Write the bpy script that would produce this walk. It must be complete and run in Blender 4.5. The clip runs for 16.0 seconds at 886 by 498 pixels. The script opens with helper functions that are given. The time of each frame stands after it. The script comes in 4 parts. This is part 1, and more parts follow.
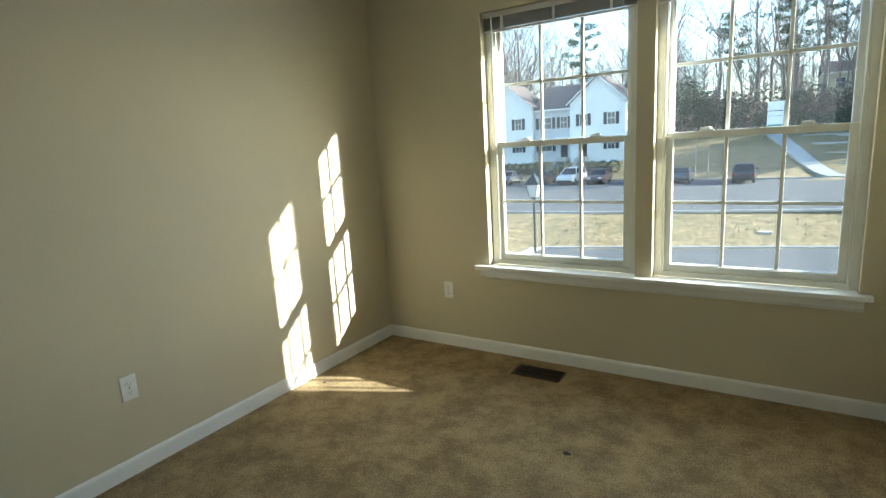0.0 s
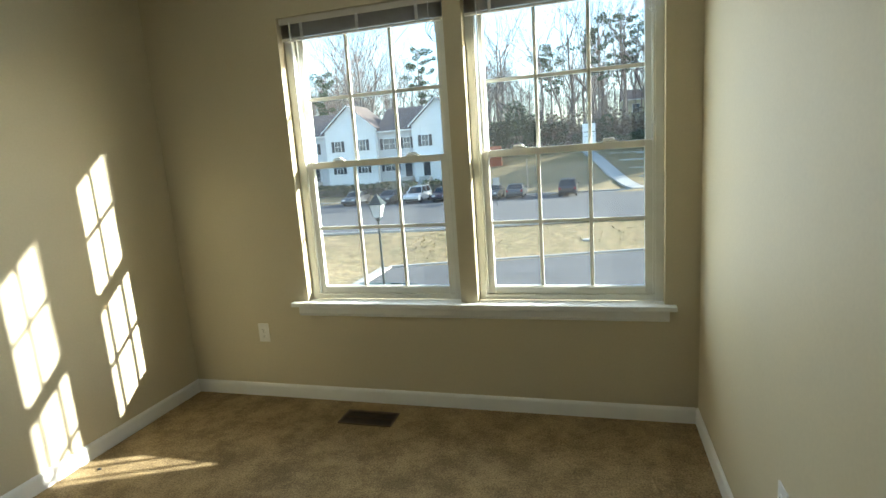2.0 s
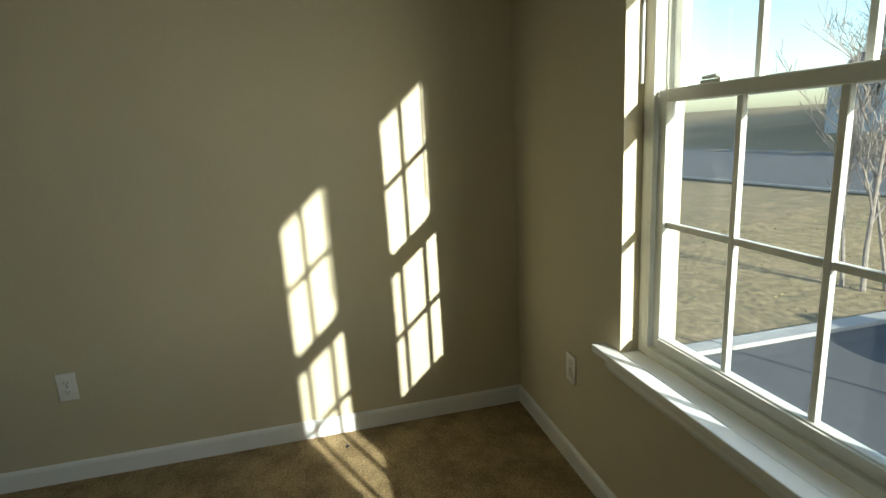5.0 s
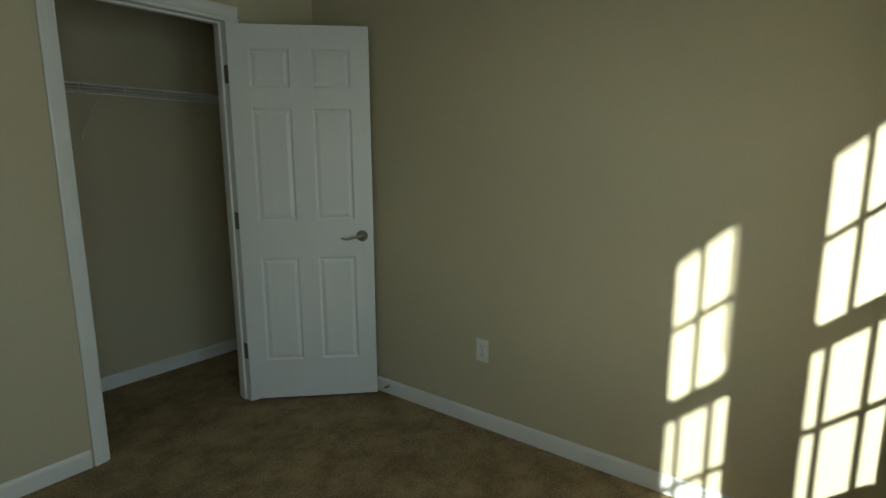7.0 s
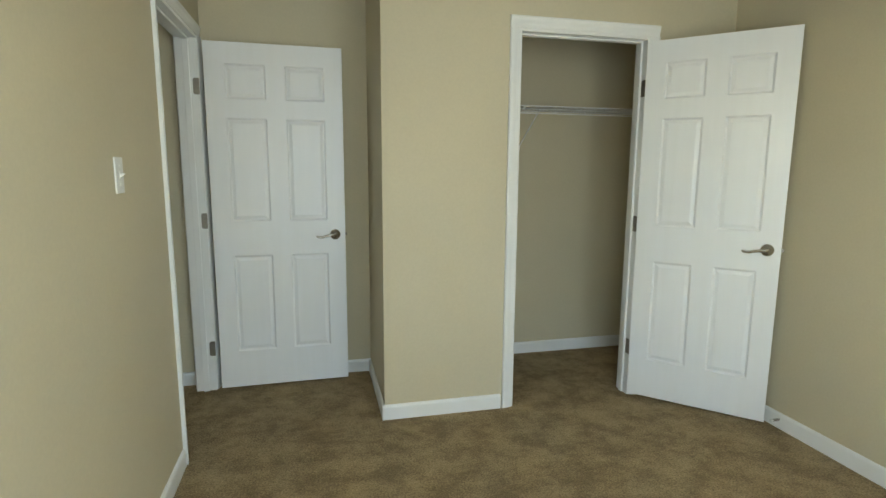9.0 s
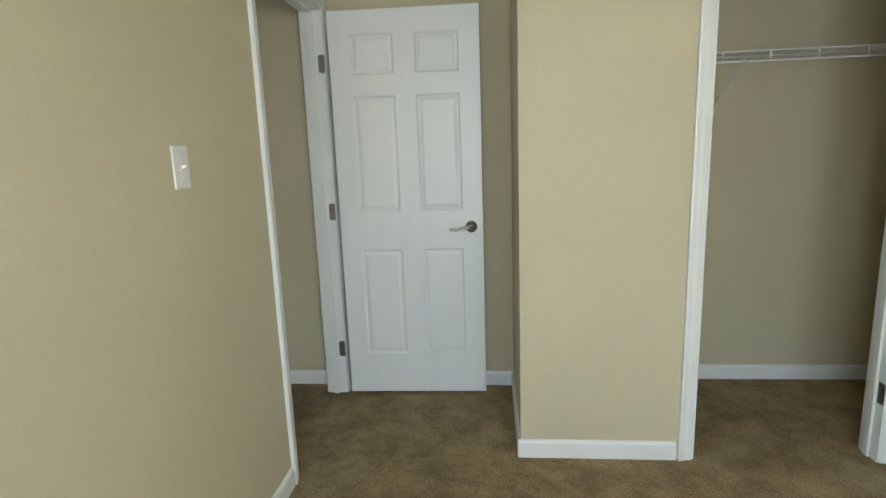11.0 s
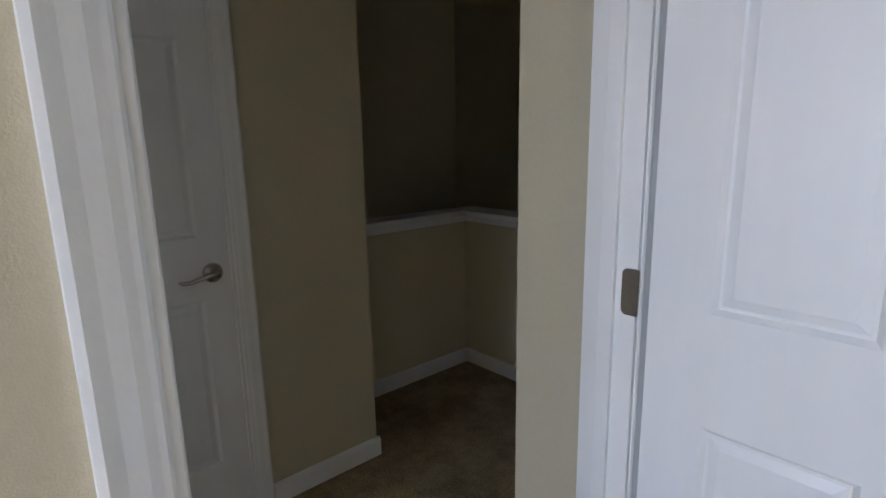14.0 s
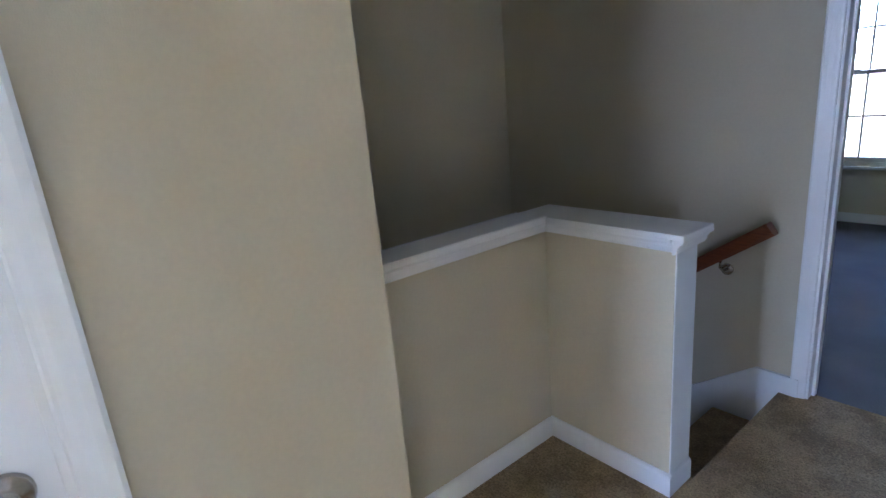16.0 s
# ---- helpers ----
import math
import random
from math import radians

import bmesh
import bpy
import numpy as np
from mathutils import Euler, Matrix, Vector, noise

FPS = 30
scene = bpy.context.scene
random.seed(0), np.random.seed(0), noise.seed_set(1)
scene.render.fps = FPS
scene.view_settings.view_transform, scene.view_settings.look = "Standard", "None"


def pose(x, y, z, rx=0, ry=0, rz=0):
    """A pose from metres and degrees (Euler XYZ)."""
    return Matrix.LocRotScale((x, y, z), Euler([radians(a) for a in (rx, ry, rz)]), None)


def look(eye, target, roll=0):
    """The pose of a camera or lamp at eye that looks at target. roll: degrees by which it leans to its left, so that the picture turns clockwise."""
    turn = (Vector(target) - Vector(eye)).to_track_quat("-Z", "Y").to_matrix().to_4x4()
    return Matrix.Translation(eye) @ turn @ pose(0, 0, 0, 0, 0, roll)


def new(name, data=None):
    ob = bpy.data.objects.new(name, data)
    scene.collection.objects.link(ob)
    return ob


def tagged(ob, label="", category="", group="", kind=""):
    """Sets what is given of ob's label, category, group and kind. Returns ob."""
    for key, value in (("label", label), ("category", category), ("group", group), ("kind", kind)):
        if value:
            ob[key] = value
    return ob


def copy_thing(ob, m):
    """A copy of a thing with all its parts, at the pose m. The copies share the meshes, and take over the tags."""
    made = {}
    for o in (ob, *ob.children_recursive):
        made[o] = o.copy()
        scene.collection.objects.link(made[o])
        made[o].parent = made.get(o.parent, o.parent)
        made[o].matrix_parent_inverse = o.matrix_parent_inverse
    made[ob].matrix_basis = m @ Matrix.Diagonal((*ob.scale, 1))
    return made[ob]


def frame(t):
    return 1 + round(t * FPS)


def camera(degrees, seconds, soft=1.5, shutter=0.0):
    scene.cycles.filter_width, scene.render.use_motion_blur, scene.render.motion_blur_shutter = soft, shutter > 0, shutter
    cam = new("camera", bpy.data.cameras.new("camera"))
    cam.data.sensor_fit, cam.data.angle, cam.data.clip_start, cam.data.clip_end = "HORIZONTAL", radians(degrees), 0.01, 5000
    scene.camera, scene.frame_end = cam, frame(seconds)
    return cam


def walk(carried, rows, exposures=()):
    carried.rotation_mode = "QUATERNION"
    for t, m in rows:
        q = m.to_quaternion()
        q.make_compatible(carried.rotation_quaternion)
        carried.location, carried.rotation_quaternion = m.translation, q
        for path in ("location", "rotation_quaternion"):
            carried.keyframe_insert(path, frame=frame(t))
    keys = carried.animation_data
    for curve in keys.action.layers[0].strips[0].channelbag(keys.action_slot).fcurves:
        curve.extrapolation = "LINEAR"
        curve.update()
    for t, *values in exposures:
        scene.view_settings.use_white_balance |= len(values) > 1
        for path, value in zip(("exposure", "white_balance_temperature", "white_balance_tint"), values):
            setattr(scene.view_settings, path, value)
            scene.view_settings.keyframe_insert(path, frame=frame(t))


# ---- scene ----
cam = camera(79.8, 16.0)
PATH = [
    (0, (2.469, -3.067, 1.427), (1.415, -1.413, 1.037), -3.4),
    (0.5, (2.41, -3.011, 1.415), (1.65, -1.204, 1.017), -3.4),
    (1, (2.411, -2.967, 1.38), (1.863, -1.082, 0.996), -3.2),
    (1.5, (2.498, -2.896, 1.345), (2.009, -0.988, 0.994), -3.4),
    (2, (2.51, -2.683, 1.413), (1.956, -0.794, 1.06), -4.1),
    (2.5, (2.407, -2.505, 1.466), (1.757, -0.649, 1.096), -4.7),
    (3, (2.387, -2.22, 1.361), (1.496, -0.458, 1.04), -4.0),
    (3.5, (2.346, -1.947, 1.373), (1.188, -0.358, 1.007), -3.7),
    (3.7, (2.381, -1.815, 1.365), (1.079, -0.343, 0.994), -3.4),
    (5.8, (2.23, -0.632, 1.312), (0.274, -0.783, 0.922), -2.5),
    (6, (2.229, -0.655, 1.304), (0.281, -0.93, 0.944), -1.8),
    (6.5, (2.182, -0.673, 1.312), (0.336, -1.372, 0.987), -1.2),
    (7, (2.141, -0.547, 1.385), (0.579, -1.747, 1.036), -0.2),
    (7.5, (2.205, -0.421, 1.408), (1.02, -1.99, 1.041), -0.1),
    (8, (2.341, -0.437, 1.412), (1.444, -2.184, 1.034), 0.3),
    (8.5, (2.411, -0.436, 1.389), (1.753, -2.295, 1.057), 0.4),
    (8.7, (2.393, -0.429, 1.364), (1.829, -2.323, 1.062), 0.4),
    (10.8, (2.235, -0.904, 1.342), (2.266, -2.873, 0.989), -2.1),
    (11, (2.142, -0.986, 1.348), (2.328, -2.943, 0.98), -2.0),
    (11.5, (2.095, -1.325, 1.346), (2.571, -3.231, 0.972), -2.2),
    (12, (2.147, -1.648, 1.369), (2.842, -3.49, 1.016), -2.1),
    (12.5, (2.218, -1.983, 1.364), (3.074, -3.767, 1.067), -1.4),
    (13, (2.255, -2.344, 1.382), (3.354, -3.985, 1.066), -1.7),
    (13.5, (2.328, -2.63, 1.351), (3.64, -4.107, 1.036), -0.7),
    (14.2, (2.608, -2.964, 1.319), (4.141, -4.167, 0.869), -1.5),
    (14.5, (2.75, -3.113, 1.306), (4.398, -4.138, 0.822), -2.2),
    (15, (2.971, -3.284, 1.299), (4.728, -4.127, 0.848), -3.8),
    (15.5, (3.236, -3.437, 1.308), (4.889, -4.458, 0.83), -2.2),
    (16, (3.439, -3.518, 1.354), (4.959, -4.703, 0.819), -5.2),
]
walk(cam, [(t, look(e, g, r)) for t, e, g, r in PATH],
     [(0.0, 2.5, 5600, 2), (1.0, 2.25, 5750, 2), (2.0, 2.4, 5850, 3), (3.0, 2.25, 5850, 2), (3.7, 1.85, 5850, 2), (6.0, 1.4, 5800, -3), (7.0, 1.4, 5700, -5), (7.5, 2.1, 5850, -2), (8.0, 2.75, 6000, 2), (8.6, 3.1, 5950, 3),
      (11.0, 3.35, 5800, 7), (12.5, 3.25, 5650, 13), (13.5, 3.5, 5400, 18), (14.0, 3.55, 5250, 23), (14.5, 4.45, 5100, 27), (15.2, 5.4, 4750, 27), (16.0, 6.0, 4550, 27)])

# ---- world, sun ----
SUN = Vector((1.0, 0.440, 0.398)).normalized()
world = bpy.data.worlds.new("sky")
scene.world = world
world.use_nodes = True
sky = world.node_tree.nodes.new("ShaderNodeTexSky")
sky.sky_type, sky.sun_disc = "NISHITA", False
sky.sun_elevation, sky.sun_rotation = math.asin(SUN.z), math.atan2(SUN.x, SUN.y)
world.node_tree.links.new(sky.outputs[0], world.node_tree.nodes["Background"].inputs[0])
world.node_tree.nodes["Background"].inputs[1].default_value = 0.15
sun = new("sun", bpy.data.lights.new("sun", "SUN"))
sun.data.energy, sun.data.angle, sun.data.color = 5.0, radians(0.6), (1.0, 0.93, 0.80)
sun.matrix_world = look(SUN * 60, (0, 0, 0))



def sky_lamp(x0, x1, z0, z1, y, out, watts):
    """Daylight from the sky, standing in a window's opening."""
    lamp = new("window_daylight", bpy.data.lights.new("window_daylight", "AREA"))
    lamp.data.shape, lamp.data.size, lamp.data.size_y = "RECTANGLE", x1 - x0, z1 - z0
    lamp.data.energy, lamp.data.color = watts, (0.97, 1.0, 0.97)
    lamp.data.spread = radians(140)
    c = Vector(((x0 + x1) / 2, y, (z0 + z1) / 2))
    lamp.matrix_world = look(c, c - Vector((0, out, 0)))


sky_lamp(0.92, 1.76, 0.66, 2.05, 0.054, 1, 1.35)
sky_lamp(1.94, 2.785, 0.66, 2.05, 0.054, 1, 1.35)
# side bedroom's unseen window: added to bring more light into the hall
sky_lamp(3.54, 4.36, 0.66, 2.05, 0.054, 1, 0.9)
sky_lamp(4.25, 5.08, 0.55, 1.95, -9.215, -1, 0.06)

# ---- materials ----
def material(name, base, rough=0.6, metal=0.0, second=None, scale=6.0, grain=0.0, grain_scale=300.0, bump=0.0,
             bump_scale=200.0, island=0.0, stretch=(1, 1, 1), coat=0.0, low=0.35, high=0.65, detail=4, harsh=0.5):
    """Principled surface: two-scale colour variation and a fine relief."""
    m = bpy.data.materials.new(name)
    m.use_nodes = True
    t = m.node_tree
    n, ln = t.nodes, t.links
    b = n["Principled BSDF"]
    b.inputs["Roughness"].default_value, b.inputs["Metallic"].default_value = rough, metal
    b.inputs["Coat Weight"].default_value = coat
    co = n.new("ShaderNodeTexCoord")
    mp = n.new("ShaderNodeMapping")
    mp.inputs["Scale"].default_value = stretch
    geo = n.new("ShaderNodeNewGeometry")
    ln.new(geo.outputs["Position"], mp.inputs["Vector"])
    def tex(s, detail=4):
        x = n.new("ShaderNodeTexNoise")
        x.inputs["Scale"].default_value, x.inputs["Detail"].default_value = s, detail
        ln.new(mp.outputs[0], x.inputs["Vector"])
        return x
    big = tex(scale, detail)
    big.inputs["Roughness"].default_value = harsh
    ramp = n.new("ShaderNodeMapRange")
    ramp.inputs[1].default_value, ramp.inputs[2].default_value = low, high
    ln.new(big.outputs["Fac"], ramp.inputs[0])
    mix = n.new("ShaderNodeMix")
    mix.data_type = "RGBA"
    mix.inputs[6].default_value = (*base, 1)
    mix.inputs[7].default_value = (*(second or [c * 0.93 for c in base]), 1)
    ln.new(ramp.outputs[0], mix.inputs[0])
    out = mix.outputs[2]
    if grain:
        g = tex(grain_scale, 2)
        r2 = n.new("ShaderNodeMapRange")
        r2.inputs[1].default_value, r2.inputs[2].default_value = 0.25, 0.75
        r2.inputs[3].default_value, r2.inputs[4].default_value = 1 - grain, 1 + grain
        ln.new(g.outputs["Fac"], r2.inputs[0])
        mul = n.new("ShaderNodeVectorMath")
        mul.operation = "SCALE"
        ln.new(out, mul.inputs[0])
        ln.new(r2.outputs[0], mul.inputs["Scale"])
        out = mul.outputs[0]
    ln.new(out, b.inputs["Base Color"])
    if bump:
        g = tex(bump_scale, 3)
        bp = n.new("ShaderNodeBump")
        bp.inputs["Strength"].default_value, bp.inputs["Distance"].default_value = bump, 0.01
        ln.new(g.outputs["Fac"], bp.inputs["Height"])
        ln.new(bp.outputs[0], b.inputs["Normal"])
    return m


def pane_material(name, tint, gloss, rough=0.0, veil=0.0):
    """Clear pane: see-through tint with a Fresnel reflection and a thin whitish scatter that imitates haze."""
    m = bpy.data.materials.new(name)
    m.use_nodes = True
    n, ln = m.node_tree.nodes, m.node_tree.links
    n.remove(n["Principled BSDF"])
    a, g, f, x = (n.new("ShaderNode" + k) for k in ("BsdfTransparent", "BsdfGlossy", "Fresnel", "MixShader"))
    a.inputs[0].default_value = (*tint, 1)
    g.inputs["Roughness"].default_value = rough
    f.inputs["IOR"].default_value = gloss
    ln.new(f.outputs[0], x.inputs[0]), ln.new(a.outputs[0], x.inputs[1]), ln.new(g.outputs[0], x.inputs[2])
    out = x.outputs[0]
    if veil:
        tr, mx = n.new("ShaderNodeBsdfTranslucent"), n.new("ShaderNodeMixShader")
        tr.inputs[0].default_value = (0.9, 0.92, 0.95, 1)
        mx.inputs[0].default_value = veil
        ln.new(out, mx.inputs[1]), ln.new(tr.outputs[0], mx.inputs[2])
        out = mx.outputs[0]
    ln.new(out, n["Material Output"].inputs[0])
    return m


PAINT = material("wall_paint", (0.572, 0.508, 0.350), 0.62, second=(0.542, 0.480, 0.330), scale=1.3, grain=0.025, grain_scale=90, bump=0.10, bump_scale=420)
CEIL = material("ceiling_paint", (0.78, 0.77, 0.74), 0.9, scale=2, bump=0.3, bump_scale=150)
TRIM = material("trim_paint", (0.80, 0.80, 0.78), 0.32, second=(0.76, 0.76, 0.73), scale=5, bump=0.03, bump_scale=120)
DOORP = material("door_paint", (0.80, 0.80, 0.79), 0.34, second=(0.785, 0.785, 0.77), scale=3, bump=0.05, bump_scale=60, stretch=(9, 9, 0.6))
VINYL = material("window_vinyl", (0.80, 0.80, 0.74), 0.38, second=(0.74, 0.74, 0.67), scale=9, grain=0.02)
PLATE = material("plate_plastic", (0.80, 0.79, 0.74), 0.35, scale=20)
CARPET = material("carpet_pile", (0.398, 0.292, 0.146), 0.97, second=(0.225, 0.157, 0.072), scale=5.2, grain=0.42, grain_scale=120, bump=1.0, bump_scale=170, low=0.40, high=0.60, detail=9, harsh=0.74)
CARPET2 = material("grey_carpet_pile", (0.16, 0.16, 0.17), 0.97, second=(0.12, 0.12, 0.13), scale=2.5, grain=0.3, grain_scale=190, bump=0.8, bump_scale=230)
NICKEL = material("satin_nickel", (0.52, 0.48, 0.42), 0.27, 1.0, scale=30, grain=0.05, bump=0.03, bump_scale=300)
STEEL = material("hinge_steel", (0.30, 0.27, 0.23), 0.38, 1.0, scale=40, grain=0.1)
DARK = material("dark_slot", (0.03, 0.028, 0.025), 0.6, scale=30)
BRONZE = material("register_enamel", (0.10, 0.062, 0.03), 0.45, scale=30, second=(0.07, 0.045, 0.025))
WIRE = material("white_wire", (0.78, 0.78, 0.77), 0.4, scale=20)
SLAT = material("blind_slat", (0.56, 0.53, 0.47), 0.5, scale=12)
RUBBER = material("white_rubber", (0.7, 0.69, 0.66), 0.7, scale=30)
WOODRAIL = material("stained_rail_wood", (0.22, 0.062, 0.018), 0.32, second=(0.14, 0.038, 0.012), scale=8, stretch=(1, 14, 14), coat=0.3)
FROST = material("smoked_dome_glass", (0.10, 0.09, 0.08), 0.25, scale=12)
LABEL = material("label_paper", (0.82, 0.83, 0.8), 0.6, scale=30)
LABELG = material("label_green", (0.30, 0.55, 0.42), 0.6, scale=30)
INK = material("label_ink", (0.25, 0.26, 0.26), 0.6, scale=30)
# the pane's faint white scatter puts haze over the view outdoors
GLASS = pane_material("window_glass", (0.74, 0.77, 0.76), 1.35, veil=0.02)
SCREEN = pane_material("fly_screen_mesh", (0.84, 0.84, 0.84), 1.02, 0.5)

# ---- mesh helpers ----
X, Y, Z = Vector((1, 0, 0)), Vector((0, 1, 0)), Vector((0, 0, 1))


def mesh_ob(name, bm, mat, parent=None, label="", smooth=False):
    bmesh.ops.recalc_face_normals(bm, faces=bm.faces)
    me = bpy.data.meshes.new(name)
    bm.to_mesh(me)
    bm.free()
    if smooth:
        for p in me.polygons:
            p.use_smooth = True
    me.materials.append(mat)
    ob = new(name, me)
    if parent is not None:
        ob.parent = parent
    if label:
        ob["label"] = label
    return ob


def part(name, bm, mat, parent, label="", smooth=False):
    return mesh_ob(name, bm, mat, parent, label, smooth)


def empty(name, m, label, category, group="", kind=""):
    ob = new(name)
    ob.empty_display_size = 0.1
    ob.matrix_world = m
    return tagged(ob, label, category, group, kind)


def box(bm, x0, x1, y0, y1, z0, z1, bevel=0.0):
    r = bmesh.ops.create_cube(bm, size=1)
    vs = r["verts"]
    for v in vs:
        v.co = Vector(((x0 + x1) / 2 + v.co.x * (x1 - x0), (y0 + y1) / 2 + v.co.y * (y1 - y0), (z0 + z1) / 2 + v.co.z * (z1 - z0)))
    if bevel:
        es = list({e for v in vs for e in v.link_edges})
        bmesh.ops.bevel(bm, geom=es, offset=bevel, segments=2, affect="EDGES", profile=0.6)
    return bm


def boxes(*rows, bevel=0.0):
    bm = bmesh.new()
    for r in rows:
        box(bm, *r, bevel=bevel)
    return bm


def prism(bm, pts, o, u, v, w):
    """The outline pts, in the axes u and v at o, drawn out along w."""
    o, w = Vector(o), Vector(w)
    a = [bm.verts.new(o + u * p + v * q) for p, q in pts]
    b = [bm.verts.new(x.co + w) for x in a]
    bm.faces.new(a), bm.faces.new(b)
    for i in range(len(a)):
        j = (i + 1) % len(a)
        bm.faces.new((a[i], a[j], b[j], b[i]))
    return bm


def tube(bm, pts, radii, n=10, cap=True):
    """A round bar along the points, with a radius at each."""
    rings = []
    pts = [Vector(p) for p in pts]
    for i, p in enumerate(pts):
        d = (pts[min(i + 1, len(pts) - 1)] - pts[max(i - 1, 0)]).normalized()
        s = d.cross(Z if abs(d.z) < 0.9 else X).normalized()
        q = d.cross(s)
        r = radii[i] if isinstance(radii, (list, tuple)) else radii
        rings.append([bm.verts.new(p + s * r * math.cos(2 * math.pi * k / n) + q * r * math.sin(2 * math.pi * k / n)) for k in range(n)])
    for a, b in zip(rings, rings[1:]):
        for k in range(n):
            bm.faces.new((a[k], a[(k + 1) % n], b[(k + 1) % n], b[k]))
    if cap:
        bm.faces.new(rings[0]), bm.faces.new(rings[-1])
    return bm


def lathe(bm, rings, o, axis, n=24):
    """Rings of (radius, height) turned about the axis at o."""
    axis = Vector(axis).normalized()
    o = Vector(o)
    s = axis.cross(Z if abs(axis.z) < 0.9 else X).normalized()
    q = axis.cross(s)
    rr = [[bm.verts.new(o + axis * h + (s * math.cos(2 * math.pi * k / n) + q * math.sin(2 * math.pi * k / n)) * r) for k in range(n)] for r, h in rings]
    for a, b in zip(rr, rr[1:]):
        for k in range(n):
            bm.faces.new((a[k], a[(k + 1) % n], b[(k + 1) % n], b[k]))
    bm.faces.new(rr[0]), bm.faces.new(rr[-1])
    return bm


def setting(name, bm, mat, label, category):
    return tagged(mesh_ob(name, bm, mat), label, category, kind="structure")


# ---- plan, in metres: bedroom x 0..W, y -3.15..0; window wall at y 0 ----
W, H = 2.985, 2.44
PIER_Y, PIER_X, BACK_Y = -3.15, 2.032, -3.88
HALL_W, HALL_E, HALL_N = 3.095, 4.257, -2.93
DOOR_N, DOOR_S, DOOR_H = -2.957, -3.775, 2.075
CLO_L, CLO_R = 0.543, 1.312
WIN = ((0.876, 1.806), (1.898, 2.830))
SILL, HEAD = 0.615, 2.19
KN_X, KN_Y = 4.70, -4.985
SOUTH = -5.90
TURN_Y, POST_X, FAR_X, FAR_Y = -4.01, 4.20, 4.09, -9.2

setting("wall_north", boxes((-0.12, WIN[0][0], 0, 0.2, -0.3, H), (WIN[0][1], WIN[1][0], 0, 0.2, SILL, HEAD), (WIN[1][1], W + 0.11, 0, 0.2, -0.3, H),
        (WIN[0][0], WIN[1][1], 0, 0.2, -0.3, SILL - 0.025), (WIN[0][0], WIN[1][1], 0, 0.2, HEAD, H)),
        PAINT, "beige painted plaster wall with two window openings", "wall")
setting("wall_west", boxes((-0.12, 0, -4.1, 0, -0.3, H)), PAINT, "beige painted plaster wall lit by sun patches", "wall")
setting("wall_east", boxes((W, HALL_W, DOOR_N, 0, -0.3, H), (W, HALL_W, BACK_Y, DOOR_S, -0.3, H), (W, HALL_W, DOOR_S, DOOR_N, DOOR_H, H)),
        PAINT, "beige painted wall with the bedroom doorway", "wall")
setting("wall_closet_front", boxes((0, CLO_L, PIER_Y - 0.11, PIER_Y, -0.3, H), (CLO_R, PIER_X, PIER_Y - 0.11, PIER_Y, -0.3, H),
        (CLO_L, CLO_R, PIER_Y - 0.11, PIER_Y, DOOR_H, H), (PIER_X - 0.11, PIER_X, BACK_Y, PIER_Y - 0.11, -0.3, H)),
        PAINT, "beige painted closet wall with a square pier corner", "wall")
setting("wall_closet_back", boxes((0, PIER_X - 0.11, -4.1, -3.98, -0.3, H)), PAINT, "beige painted back wall of the closet", "wall")
setting("wall_recess_back", boxes((PIER_X - 0.11, 3.372, BACK_Y - 0.11, BACK_Y, -0.3, H)), PAINT, "beige painted wall behind the bedroom door", "wall")
setting("wall_hall_east", boxes((HALL_E, HALL_E + 0.12, TURN_Y, -3.490, -0.3, H), (HALL_E, HALL_E + 0.12, -3.040, HALL_N, -0.3, H), (HALL_E, HALL_E + 0.12, -3.490, -3.040, DOOR_H, H),
        (HALL_E + 0.12, 5.87, TURN_Y, TURN_Y + 0.12, -2.95, H)), PAINT, "beige painted hall wall with a narrow closet door", "wall")
setting("wall_hall_north", boxes((HALL_W, 3.34, HALL_N, HALL_N + 0.12, -0.3, H), (4.105, HALL_E + 0.12, HALL_N, HALL_N + 0.12, -0.3, H), (3.34, 4.105, HALL_N, HALL_N + 0.12, DOOR_H, H)),
        PAINT, "beige painted hall end wall with an open doorway", "wall")
setting("wall_hall_west", boxes((3.26, 3.372, SOUTH - 0.12, BACK_Y - 0.11, -0.3, H)), PAINT, "beige painted corridor wall", "wall")
setting("wall_hall_south", boxes((FAR_X, 5.87, SOUTH - 0.12, SOUTH, -2.95, H), (3.372, FAR_X, SOUTH - 0.12, SOUTH, DOOR_H, H)), PAINT, "beige painted wall along the stairs", "wall")
setting("wall_stair_east", boxes((5.75, 5.87, SOUTH, TURN_Y, -2.95, H)), PAINT, "beige painted end wall of the stairwell", "wall")
setting("wall_hall_closet", boxes((HALL_E + 0.7, HALL_E + 0.8, TURN_Y + 0.12, HALL_N, -0.3, H)), PAINT, "beige painted back wall of the hall closet", "wall")
setting("wall_knee", boxes((KN_X, KN_X + 0.10, TURN_Y, KN_Y, -0.3, 0.907), (POST_X, KN_X + 0.10, KN_Y - 0.13, KN_Y, -0.3, 0.907)), PAINT,
        "beige painted half wall round the stairwell", "half wall")
